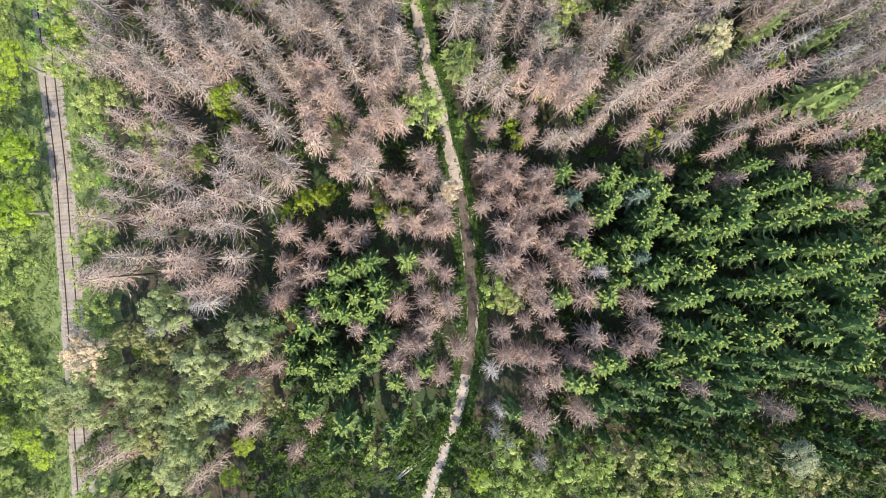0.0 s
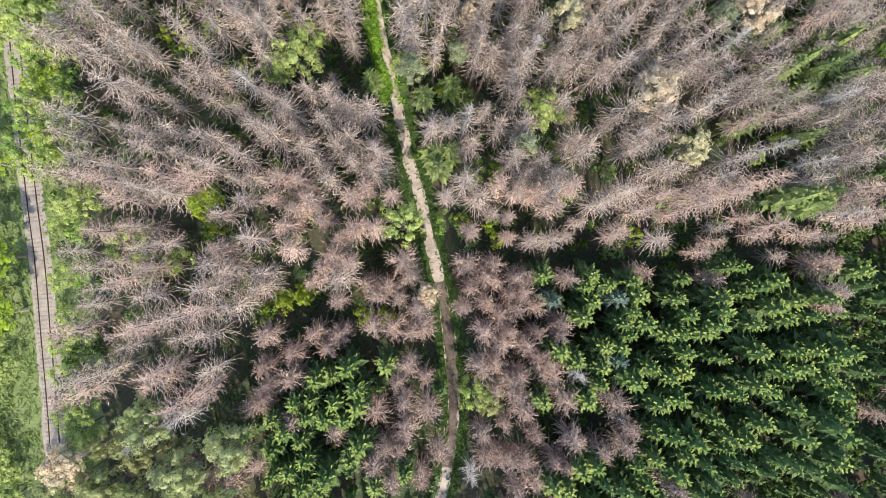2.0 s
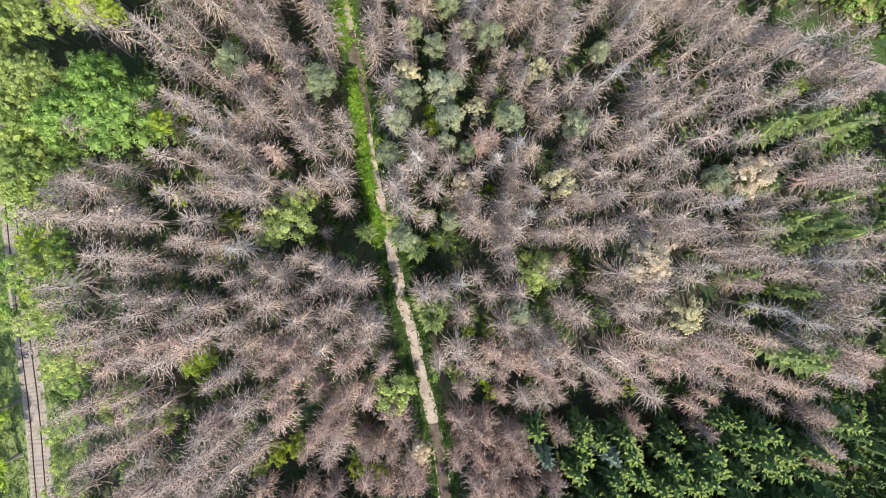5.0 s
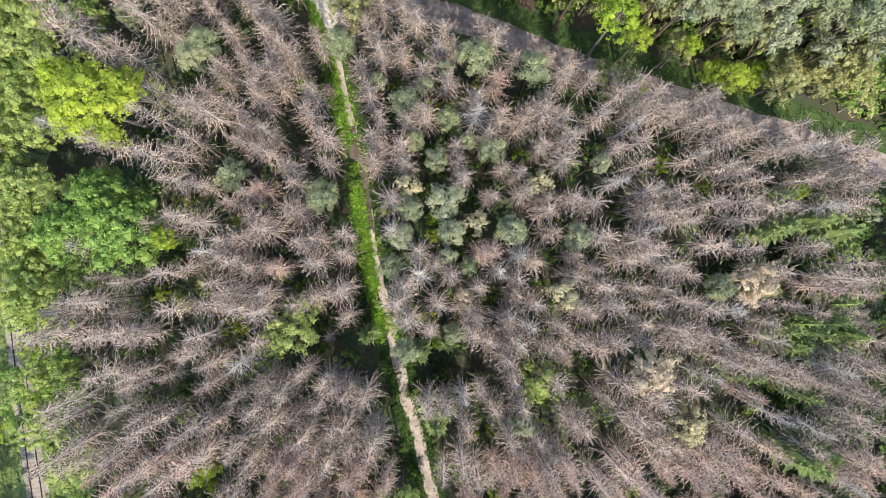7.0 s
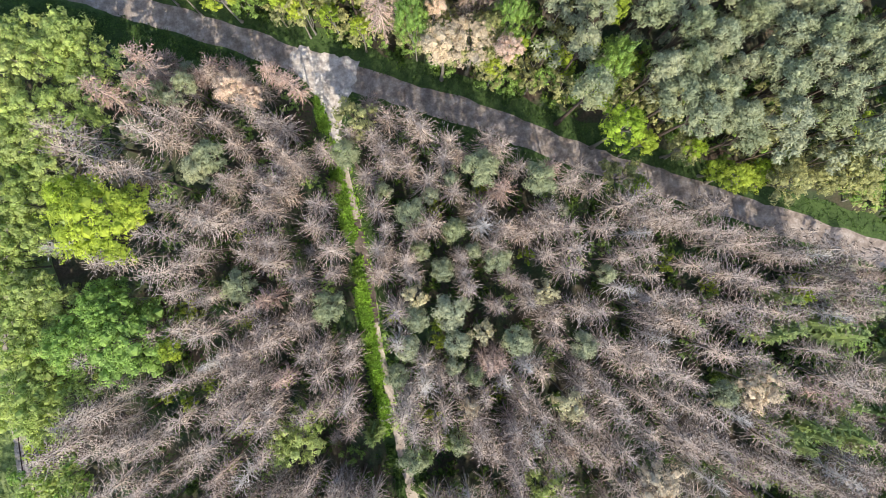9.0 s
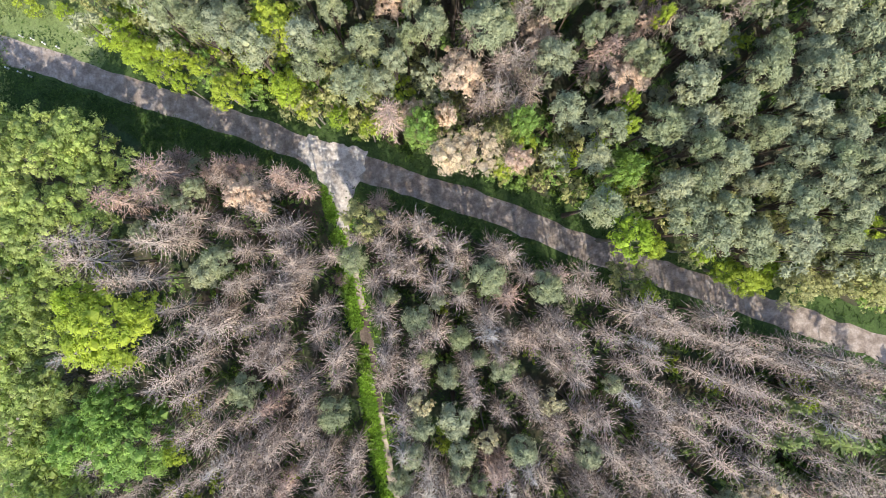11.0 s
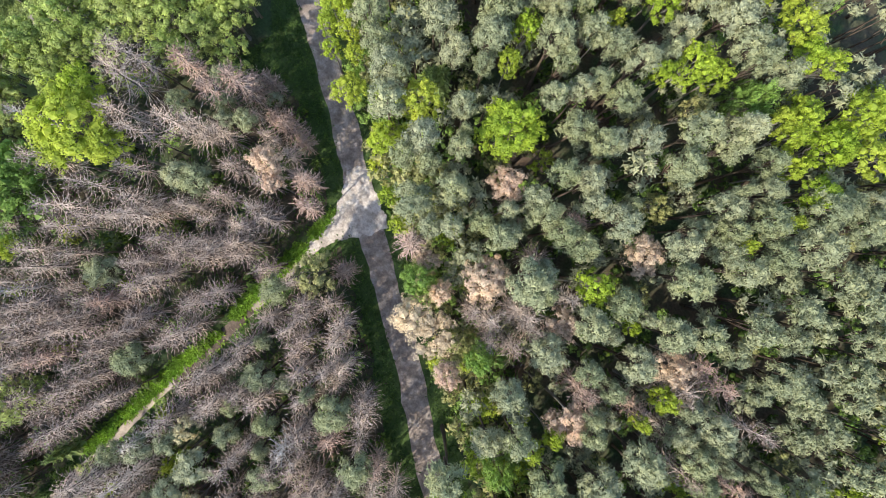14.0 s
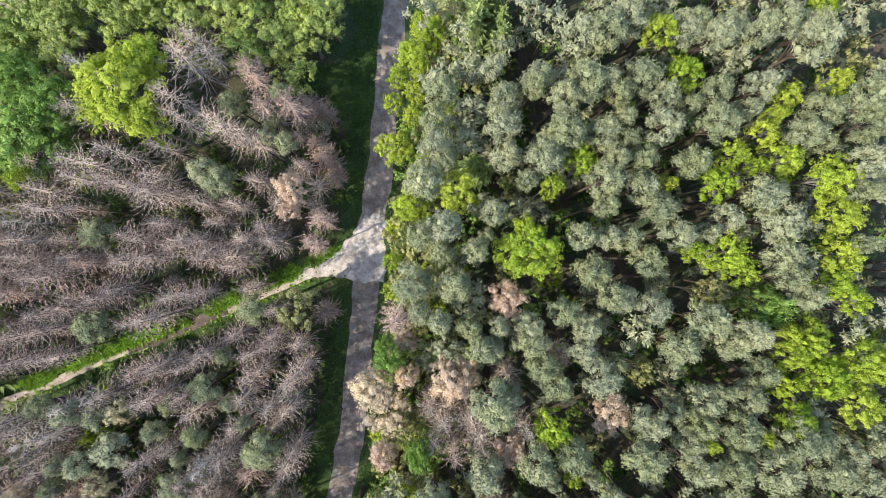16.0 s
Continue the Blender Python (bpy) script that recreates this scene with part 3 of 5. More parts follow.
def ribbon(name, line, width, z, material, label, category, wobble=0.0, crown=0.0, seed=0, across=(-1, -0.5, 0, 0.5, 1)):
    """A strip along a line, its edges uneven by wobble, its middle raised by crown."""
    rng = random.Random(seed)
    verts, faces, n = [], [], len(across)
    for k, p in enumerate(line):
        s = sideways(line, k)
        half = width(p) if callable(width) else width
        for q in across:
            w = half + (wobble * (noise.noise(Vector((k * 0.35, q * 3 + seed, 0.5))) + 0.8 * noise.noise(Vector((k * 1.3, q * 5 + seed, 2.5)))) if abs(q) == 1 else 0)
            v = p + s * q * w
            verts.append((v.x, v.y, z + crown * (1 - q * q) + 0.0))
        if k:
            faces += [(i + (k - 1) * n, i + 1 + (k - 1) * n, i + 1 + k * n, i + k * n) for i in range(n - 1)]
    me = bpy.data.meshes.new(name)
    me.from_pydata(verts, [], faces)
    me.materials.append(material)
    me.update()
    if me.polygons[0].normal.z < 0:
        me.flip_normals()
    return tagged(new(name, me), label, category, kind="structure")


PATH_LINE = smooth_line([(-3.5, -48), (-0.1, -37.9), (2.9, -30), (4.8, -23.9), (6.3, -17), (6.9, -10), (6.6, -3.1), (5.3, 7.2), (3.5, 14.9), (1.7, 23), (0, 29), (-2.4, 40), (-4.5, 51), (-6.3, 62.5), (-8.4, 73), (-10.2, 82), (-11.6, 88.5), (-12.2, 92)])
ROAD_LINE = smooth_line([(-140, 134), (-100, 121.5), (-63.3, 109.9), (-43.2, 103.5), (-25.3, 97.8), (-12.4, 93), (9.3, 86.2), (27.8, 79), (53.7, 70.2), (73.5, 63.5), (110, 51), (150, 38)], 1.5)
RAIL_LINE = smooth_line([(-48.5, -90), (-50.5, -60), (-52, -36.4), (-53.5, -11.6), (-54.6, 2.1), (-55.4, 12.4), (-56.5, 21.5), (-57.6, 31.5), (-58.3, 38), (-59.4, 50), (-60.6, 61), (-63, 80), (-67, 105), (-72, 130)], 1.2)

surface("ground", [(-2500, -2500), (2500, -2500), (2500, 2500), (-2500, 2500)], 0, M_FLOOR, "dark forest floor with needles, moss and herbs", "ground")
ribbon("trackside_grass", RAIL_LINE, 7.5, 0.02, M_MEADOW, "light green grass along the railway", "grass", 1.2, seed=3)
surface("meadow", [(-120, 128), (-100, 122), (-66, 111.5), (-52, 107), (-47.5, 106), (-45, 110), (-50, 119), (-56, 127), (-62, 140), (-75, 160), (-130, 160)], 0.036, M_MEADOW, "light green meadow beside the forest road", "meadow")
surface("west_meadow", [(-200, -120), (-62, -120), (-58, -40), (-60, 0), (-63, 40), (-68, 75), (-200, 90)], 0.012, M_MEADOW, "overgrown meadow beyond the railway", "meadow")
ribbon("road_verge", ROAD_LINE, 5.2, 0.03, M_SHADED_VERGE, "grassy road verge, coloured dark for tree shade", "verge", 0.9, seed=5)
ribbon("path_verge", PATH_LINE, 2.4, 0.04, M_SHADED_VERGE, "green grassy edge of the footpath", "verge", 0.7, seed=6)
ribbon("road", ROAD_LINE, 1.95, 0.06, M_ROAD, "grey gravel forest road", "road", 0.35, 0.05, seed=7)
ribbon("footpath", PATH_LINE, lambda p: 0.9 if p.y < 34 else max(0.62, 0.9 - (p.y - 34) * 0.03) if p.y < 66 else min(0.9, 0.6 + (p.y - 66) * 0.018), 0.06, M_SAND, "pale sandy footpath through the forest", "path", 0.25, -0.02, seed=8)
# Two dark strips laid over the path, painting the shade of the trees.
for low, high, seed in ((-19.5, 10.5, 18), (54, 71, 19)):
    ribbon("path_shade", [p for p in PATH_LINE if low < p.y < high], 0.8, 0.075, M_PATH_SHADE, "dark brown strip painted in for tree shade on the footpath", "litter", 0.3, -0.015, seed=seed)
CLEARING = [(-41, 87), (-41, 95.5), (-46, 98.5), (-56, 97.5), (-72, 103), (-72, 112), (-44, 103.5), (-25, 97.5), (-15, 94), (-15.5, 91), (-20, 92.5), (-27, 94), (-36, 92.2), (-38, 88)]
HOLLOW = [(-53.3, 60.9), (-52.4, 66.4), (-43.9, 68.1), (-36.8, 63.7), (-36.4, 59.8), (-44, 61.6)]
JUNCTION = [(-10.8, 81.2), (-11.8, 84.5), (-12.8, 87.4), (-14.3, 90.5), (-17.2, 93.4), (-17.6, 95.4), (-16.1, 96.7), (-12, 95.5), (-6.8, 94.2), (-6.9, 92.4), (-7.6, 90.6), (-8.9, 88), (-9.6, 85.5), (-9.7, 81.8)]
# Dark grass sheet; the shade lying on the clearing is painted in.
surface("clearing", CLEARING, 0.026, M_SHADED_VERGE, "grassy clearing beside the forest road, coloured dark for tree shade", "grass")


def ragged(outline, amount, step=0.5):
    """The outline with its edges broken up unevenly."""
    out = []
    for (ax, ay), (bx, by) in zip(outline, outline[1:] + outline[:1]):
        n = max(1, int(math.hypot(bx - ax, by - ay) / step))
        for k in range(n):
            x, y = ax + (bx - ax) * k / n, ay + (by - ay) * k / n
            out.append((x + amount * noise.noise(Vector((x * 1.1, y * 1.1, 1.5))), y + amount * noise.noise(Vector((x * 1.1, y * 1.1, 7.5)))))
    return out


surface("junction", ragged(JUNCTION, 0.6), 0.125, M_JUNCTION, "sandy junction of the footpath and the road, paled for sunlight", "path")

# ---- railway ----
railway = tagged(new("railway_track"), "rusty single railway track on pale ballast", "railway", kind="structure")
ballast = ribbon("ballast", RAIL_LINE, 1.7, 0.05, M_BALLAST, "", "", 0.2, 0.1, seed=9)
del ballast["kind"]
ballast.parent = railway
for side in (-0.7175, 0.7175):
    s = Soup()
    profile = [(-0.065, 0.15), (-0.065, 0.17), (-0.02, 0.19), (-0.036, 0.26), (-0.036, 0.3), (0.036, 0.3), (0.036, 0.26), (0.02, 0.19), (0.065, 0.17), (0.065, 0.15)]
    for k, p in enumerate(RAIL_LINE):
        w = sideways(RAIL_LINE, k)
        s.v += [p + w * (side + a) + Vector((0, 0, z)) for a, z in profile]
    m = len(profile)
    s.f = [(i + k * m, (i + 1) % m + k * m, (i + 1) % m + (k + 1) * m, i + (k + 1) * m) for k in range(len(RAIL_LINE) - 1) for i in range(m)]
    part("rail", s.mesh("rail", M_RAIL), railway, "dark rusty steel rail")

bm = bmesh.new()
bmesh.ops.create_cube(bm, size=1.0, matrix=Matrix.Diagonal((2.4, 0.24, 0.12, 1)))
bmesh.ops.bevel(bm, geom=list(bm.edges), offset=0.015, segments=1, affect="EDGES")
sleeper_mesh = bpy.data.meshes.new("sleeper")
bm.to_mesh(sleeper_mesh)
bm.free()
sleeper_mesh.materials.append(M_SLEEPER)
laid = 0.0
for a, b in zip(RAIL_LINE, RAIL_LINE[1:]):
    while laid < (b - a).length:
        p = a.lerp(b, laid / (b - a).length)
        laid += 0.65
        if -44 < p.y < 84:
            sleeper = part("sleeper", sleeper_mesh, railway)
            sleeper.matrix_basis = pose(p.x, p.y, 0.088 + planting.uniform(-0.012, 0.012), 0, 0, math.degrees(math.atan2(b.y - a.y, b.x - a.x)) + 90 + planting.uniform(-1.5, 1.5))
    laid -= (b - a).length

# ---- trees, by kind, height and crown radius ----
stand(BIG_LIME, 22.5, 4.8, [(-37.4, 69.8)])
stand(BIG_LIME, 23, 3.3, [(16.4, 147), (15.5, 151.6)])
stand(BIG_LIME, 24, 4.3, [(-7.7, 114.3)])
stand(BIRCH, 10, 2.5, [(-35.9, 12.2), (-32, 13), (-47.3, 20.8), (-44.3, 21.5)])
stand(BIRCH, 9, 1.8, [(-1, 41.2), (0.6, 41.9)])
stand(BIRCH, 10, 3, [(9.8, -6)])
stand(BIRCH, 12, 3.4, [(-57.5, 94.5), (-54.2, 94.8), (-47.8, 94.6), (-51.2, 96.2)])
stand(BIRCH, 13, 2.9, [(-46.1, 58.8), (-50.3, 67.8), (-50.2, 71.6), (-50.9, 74.5), (-47.2, 76.7), (-48.6, 79), (-51.5, 79.8)])
stand(BIRCH, 13, 3, [(-38.5, 15.4)])
stand(BIRCH, 13, 3.2, [(-48.4, 48), (-43.3, 48), (-51.3, 51.1), (-49.8, 60)])
stand(BIRCH, 14, 3, [(-47.3, 82), (-49.5, 84.9), (-45.9, 84.9), (-52.4, 86.4), (-50.3, 90.8), (-45.2, 90.8), (-41.8, 87.4), (-42.3, 92.3), (-50.3, 93.2), (-44.6, 95.2), (-54.6, 91.6), (-42.6, 83.2)])
stand(BIRCH, 15, 3, [(-16.7, 38.9), (-13, 43.3)])
stand(BIRCH, 17, 3.5, [(18.5, 33.5), (-14.4, 40.1)])
stand(BIRCH, 19, 3.2, [(-0.5, 17.7)])
stand(BLUE_SPRUCE, 13, 0, [(-29.2, -23.9), (29.5, -1.1), (29.4, 7.5), (20.3, 7.6)])
stand(BROWN_DEAD, 13, 0, [(9, 16.9)])
stand(BROWN_DEAD, 14, 0, [(58.7, 6.5), (59.1, 8.6), (58.4, 12.8)])
stand(BROWN_DEAD, 17, 0, [(13.2, 73.1), (19.7, 75.9), (-13.8, 87.2), (-16.8, 88.9)])
stand(BROWN_DEAD, 18.5, 0, [(-16.5, 20.8), (45.3, 31.1), (55.3, 45), (-15.7, 48.4), (10.5, 50.5), (12.4, 50.5), (-17.7, 59.3)])
stand(BROWN_DEAD, 21, 0, [(-2.4, 96.1), (24.1, 103.9), (30.3, 107.8), (46.9, 113.8), (7.2, 115.6), (29.9, 117.6), (33.3, 118.4)])
stand(BROWN_DEAD, 23, 0, [(-36.1, 84.8), (-31.3, 86.1), (-31.3, 89)])
stand(DARK_SHRUB, 3, 1.5, [(46.7, -36.5), (32, -36.4), (-16.5, -35.9), (54.6, -35.8), (-13.2, -34.2), (17.4, -33.7), (22.5, -33.7), (-9.8, -33.4), (-16.5, -32.5), (62.5, -32.4), (40.7, -32.2), (-12.3, -31.7), (29.4, -31.2), (45.9, -30.5), (36.3, -30.4), (26, -30.3), (51.1, -29.7), (9.7, -29.4), (55.5, -25.4), (59.9, -23.7), (-12.4, 9.7)])
stand(DARK_SHRUB, 4, 2, [(37.7, -35.3), (27.5, -35.2), (-25.5, -34.7), (59.4, -34.7), (49, -34.6), (43.8, -34.5), (-21.4, -33.9), (33.5, -32.7), (24.9, -32.6), (12.1, -32.5), (67.3, -30.5), (20.6, -30.1), (-23.1, -29.7), (-16.4, -29.7), (0.3, -29), (-48.6, -28.6), (14.7, -28.3), (6.2, -27.4), (2.8, -27), (63.8, -27), (-46.1, -25.3), (-3, -25.2), (-11.4, -24.8), (-35.5, -24.6), (-41.2, -24.5), (-52.7, -23.6), (-50.2, -21.2), (-44.5, -20.4)])
stand(TAN_TREE, 11, 1.2, [(60.3, 12)])
stand(TAN_TREE, 11, 1.8, [(3.1, 8.6)])
stand(DRY_TREE, 18, 1.5, [(-19.1, 85.1)])
stand(TAN_TREE, 18, 1.5, [(8.6, 45.3)])
stand(DRY_TREE, 18, 2.4, [(-21.1, 86.8)])
stand(TAN_TREE, 18, 3, [(46.9, 46.2)])
stand(TAN_TREE, 19, 2.5, [(32.3, 35.2)])
stand(DRY_TREE, 20, 1.5, [(4.7, 95.9), (0.4, 97)])
stand(DRY_TREE, 20, 1.8, [(14.5, 91)])
stand(DRY_TREE, 20, 2.1, [(16.7, 105.8), (-1.9, 110.2), (28.9, 115.3)])
stand(TAN_TREE, 19, 3, [(5.8, 91.3), (9.6, 92.2)])
stand(DRY_TREE, 20, 2.7, [(27.5, 101), (15.3, 119.3)])
stand(DRY_TREE, 20, 3, [(6.7, 101.5)])
stand(TAN_TREE, 17, 3, [(-44, -13)])
stand(SHADED_SPRUCE, 12.5, 0, [(12.3, -22.2), (42.8, -22), (61.4, -18.7), (59.1, -15.6), (59.9, -13.4), (61, -11.8), (61.4, -8.8)])
stand(SHADED_SPRUCE, 13, 0, [(23.8, -21.8), (38.3, -21.6), (28.3, -21.5), (43.7, -20.9), (26, -20.7), (32.1, -20), (40.6, -19.3), (29.9, -18.5), (42.1, -17.8), (45.2, -17.8), (27.2, -17.7), (50.6, -17.1), (56.8, -16.4), (47.5, -15.6), (53.7, -15.6), (41.4, -15.5), (45.2, -14.8), (51.4, -14.8)])
stand(SHADED_SPRUCE, 14, 0, [(58.7, -9.7)])
stand(GREY_DEAD, 13, 0, [(41, 14.3), (43.3, 15.3), (19.9, 15.6), (34.7, 15.8), (17.2, 15.9), (13.8, 16), (28.8, 16.1), (58.2, 16.3), (48.9, 16.4), (21.9, 16.6), (55.5, 16.8), (29.7, 17.6), (43.9, 17.7), (51.6, 17.7), (23.7, 18.1), (62.9, 18.6), (14.2, 18.9), (36.6, 19.1), (47.4, 19.1), (12, 19.4)])
stand(GREY_DEAD, 17, 0, [(-26.3, -3.8), (-25.3, -1.3), (-15.4, 72.8), (6.8, 73.2), (25.8, 73.3), (-17.5, 73.6), (-23.4, 73.7), (22.2, 73.7), (3.3, 74.3), (-16.1, 74.8), (-4.5, 74.8), (-21.7, 75), (0.8, 75.8), (-13.6, 76), (15.4, 76), (-19.6, 76.1), (-15.4, 76.4), (-2, 76.5), (5.4, 76.8), (0.1, 77.2), (-14.7, 77.6), (7.9, 77.9), (12.9, 77.9), (-10.5, 78.3), (-21, 78.7), (-16.8, 78.7), (-2.7, 78.7), (11.5, 79.3), (6.2, 79.7), (-4.1, 80.1), (-30, 80.2), (-6.6, 80.8), (2.6, 80.8), (-23.8, 81.9), (-17.1, 81.9), (-15.4, 82.2), (-1.6, 82.5), (1.2, 82.5), (-27.9, 83.3), (-19.9, 84), (-24.5, 88.2)])
stand(GREY_DEAD, 18.5, 0, [(-42.6, 4.2), (-35.2, 4.3), (-29.4, 5.7), (-26, 7.2), (-22.3, 7.5), (-25.2, 9.4), (-18.8, 9.7), (-38.9, 9.8), (-11.3, 10.7), (-34.8, 10.8), (-8.3, 11.2), (-18.5, 11.6), (-22.7, 11.8), (-32.4, 12.3), (-10.6, 12.3), (-7.5, 13), (-9, 13.7), (-23.8, 14.7), (-15, 14.7), (-19.5, 16), (-8.2, 16.1), (-38.2, 16.9), (-6.4, 17.1), (-4, 17.6), (-14.8, 17.7), (-33.7, 17.8), (-9.9, 18.5), (31.4, 19.4), (-23.8, 19.5), (-14, 19.7), (38.4, 19.9), (18.7, 20), (25.6, 20.4), (58.4, 20.6), (-11.9, 20.9), (37.4, 21), (9.5, 21.4), (-36.1, 21.5), (-20.6, 21.5), (5.7, 21.5), (42, 21.5), (-1.9, 21.6), (-6.8, 21.7), (34.6, 21.8), (-30.4, 21.9)])
stand(GREY_DEAD, 18.5, 0, [(14.8, 21.9), (60.5, 22), (16.6, 22.1), (18.6, 22.2), (28.2, 22.2), (-33.4, 22.4), (30.4, 22.4), (38.8, 22.4), (12.3, 22.6), (-5.1, 22.7), (21.4, 22.9), (-28.7, 23), (7.9, 23.1), (44.6, 23.1), (-37.5, 23.3), (-9.6, 23.4), (-15.8, 23.5), (-13.7, 23.5), (48.9, 23.8), (-31.4, 23.9), (-27, 23.9), (-40.9, 24), (20.4, 24), (54, 24.1), (-19.5, 24.2), (41.7, 24.2), (15.8, 24.3), (19, 24.3), (35.6, 24.6), (-4, 24.8), (33.1, 24.9), (-10.9, 25.2), (-25, 25.3), (59, 25.5), (-36.5, 25.7), (-6.8, 25.9), (14.4, 26.1), (17.6, 26.1), (44.6, 26.4), (-3.4, 26.5), (-21.2, 26.6), (60.5, 26.9), (23.6, 27.1), (-29, 27.3), (-12.3, 27.3)])
stand(GREY_DEAD, 18.5, 0, [(29.6, 27.4), (-8.9, 27.9), (-4, 27.9), (-33.4, 28.1), (8.2, 28.1), (-24.3, 28.4), (32.8, 28.5), (-6.5, 28.6), (-16.4, 28.7), (30.3, 28.8), (21.8, 28.9), (-26, 29.4), (-13.7, 29.4), (12.2, 30), (-33.8, 30.1), (-29.9, 30.1), (-19.2, 30.4), (60.1, 30.5), (15.1, 30.6), (33.2, 30.6), (3.7, 31), (5.7, 31), (26.8, 31), (-10.6, 31.4), (-42.5, 31.9), (-4.7, 32.1), (32.5, 32.3), (37.4, 32.3), (-6.8, 32.4), (-21.2, 32.5), (-15.4, 32.8), (10.7, 32.9), (-8.5, 33.1), (20.1, 33.1), (28.6, 33.1), (-16.8, 33.2), (14.9, 34.1), (-24.6, 34.2), (-9.5, 34.2), (45.7, 34.4), (51.1, 34.8), (60.5, 34.8), (-17.1, 34.9), (-37.5, 35.3), (-12.3, 35.4)])
stand(GREY_DEAD, 18.5, 0, [(-33.8, 35.6), (42.5, 36.2), (46.1, 36.3), (13.4, 36.4), (-23.6, 36.6), (-27.3, 37.7), (18.6, 38.2), (38.4, 38.2), (42, 38.2), (20.4, 38.3), (25.5, 38.3), (32.7, 38.3), (36.8, 38.3), (27.8, 38.4), (13, 38.6), (15.1, 38.6), (22.6, 39), (-18.2, 39.1), (10.9, 39.3), (40.6, 39.3), (36.3, 39.7), (38.2, 39.7), (-25.4, 39.9), (-36.4, 40.1), (3.9, 40.1), (9.5, 40.1), (-40, 40.4), (-33.1, 40.4), (20.7, 40.6), (-34.6, 40.7), (14.1, 40.7), (-43.4, 40.8), (32, 40.8), (10.2, 41.8), (1.5, 41.9), (25, 42), (-7.2, 42.4), (14.1, 42.4), (-18.2, 43.2), (8.5, 43.2), (39.9, 43.2), (27.8, 43.3), (23.2, 43.4), (-20.9, 43.6), (33.5, 43.6)])
stand(GREY_DEAD, 18.5, 0, [(37, 43.6), (-29.4, 43.7), (-24.7, 44), (17.6, 44.1), (-12.7, 44.2), (4.7, 44.3), (0.1, 44.4), (-39.3, 44.5), (14.8, 44.5), (-41.3, 44.9), (-10.6, 45.2), (34.6, 45.3), (31, 45.4), (-17.1, 45.6), (-20.5, 45.7), (26.1, 45.8), (-7.8, 45.9), (10.6, 46), (0.4, 46.5), (37.8, 46.7), (57.9, 46.8), (15.5, 47), (23.3, 47.2), (49.2, 47.3), (6.8, 47.8), (35.7, 48.1), (-18.8, 48.4), (-29.7, 48.5), (25, 48.6), (4.2, 48.8), (-20.8, 49.1), (30, 49.3), (17.3, 49.4), (-10.9, 49.7), (22.9, 49.7), (31.4, 49.9), (-7.1, 50), (2.6, 50.3), (55, 50.4), (-22.9, 50.5), (33.6, 50.6), (45.7, 50.9), (41.1, 51.4), (31.5, 51.7), (26.5, 51.8)])
stand(GREY_DEAD, 18.5, 0, [(-12.6, 51.9), (-22.2, 52.2), (-10.5, 52.5), (-19.4, 52.6), (-7, 52.8), (19.8, 53.2), (-16.7, 53.9), (37.9, 54.1), (45.4, 54.7), (-25.6, 55), (32.6, 55.2), (35.8, 55.5), (-27.6, 55.7), (-18, 55.7), (19.5, 55.7), (-12.5, 56), (58.8, 56), (49.8, 56.2), (-13.9, 56.3), (41.5, 56.3), (32.2, 56.5), (60.3, 56.7), (37.2, 56.9), (25.5, 57), (45.1, 57), (22.6, 57.1), (-0.9, 57.2), (18.7, 57.2), (-21.2, 57.6), (11.7, 57.7), (32.9, 57.9), (35.8, 57.9), (-18.8, 58.3), (16.6, 58.3), (53.1, 59), (-24.9, 59.8), (47.6, 59.8), (-13.2, 59.9), (-28.3, 60.2), (15.6, 60.4), (8.3, 60.5), (45.1, 60.5), (57.4, 61), (42.3, 61.3), (-13.9, 61.6)])
stand(GREY_DEAD, 18.5, 0, [(1.3, 61.7), (-2.9, 61.8), (13.9, 61.8), (31.2, 61.8), (21.6, 62), (59.6, 62), (-9.1, 62.2), (7.6, 62.3), (38.7, 62.4), (28.7, 63.3), (50.9, 63.3), (-17, 63.8), (0.3, 63.8), (-27.5, 64), (49.7, 64), (19.2, 64.2), (7.3, 64.4), (-2.1, 64.6), (57, 64.7), (-20, 64.9), (31.6, 65), (45.2, 65.1), (21.7, 65.2), (-3.5, 65.3), (43.3, 65.5), (-26.8, 65.7), (-9.4, 65.7), (11.8, 65.7), (52.6, 66.1), (-19, 66.2), (-16.9, 66.5), (47, 66.5), (15.7, 67), (41.3, 67), (1.7, 67.3), (39.1, 67.3), (13.3, 67.4), (-2.4, 67.7), (18.9, 67.7), (26, 67.9), (21.7, 68), (36.3, 68.1), (-11.4, 68.2), (17.2, 68.4), (33.2, 68.4)])
stand(GREY_DEAD, 18.5, 0, [(3.9, 68.6), (34.9, 68.8), (-24.7, 69.1), (30.4, 69.1), (-20.6, 69.4), (-26.8, 69.5), (39.7, 69.8), (33.1, 69.9), (41.3, 70.1), (-17.2, 70.3), (-3.4, 70.5), (19.3, 70.5), (10.2, 70.6), (29, 70.6), (-24.3, 71.1), (-30.5, 71.2), (-11, 71.3), (31, 71.4), (-17.8, 71.7)])
stand(GREY_DEAD, 19, 0, [(59.5, 60.2), (59.5, 63)])
stand(GREY_DEAD, 20, 0, [(-28.5, -28.4), (-40.3, -27), (-28.9, -5.4), (-40.7, -3.4), (-30.5, -1), (-37.8, -0.9), (59, 19), (59.1, 22.4), (-44, 24.4), (58.5, 28.4), (59.6, 30.8), (59.6, 34.6), (58.9, 36), (-43.4, 41), (59.1, 57.9), (58, 59.7)])
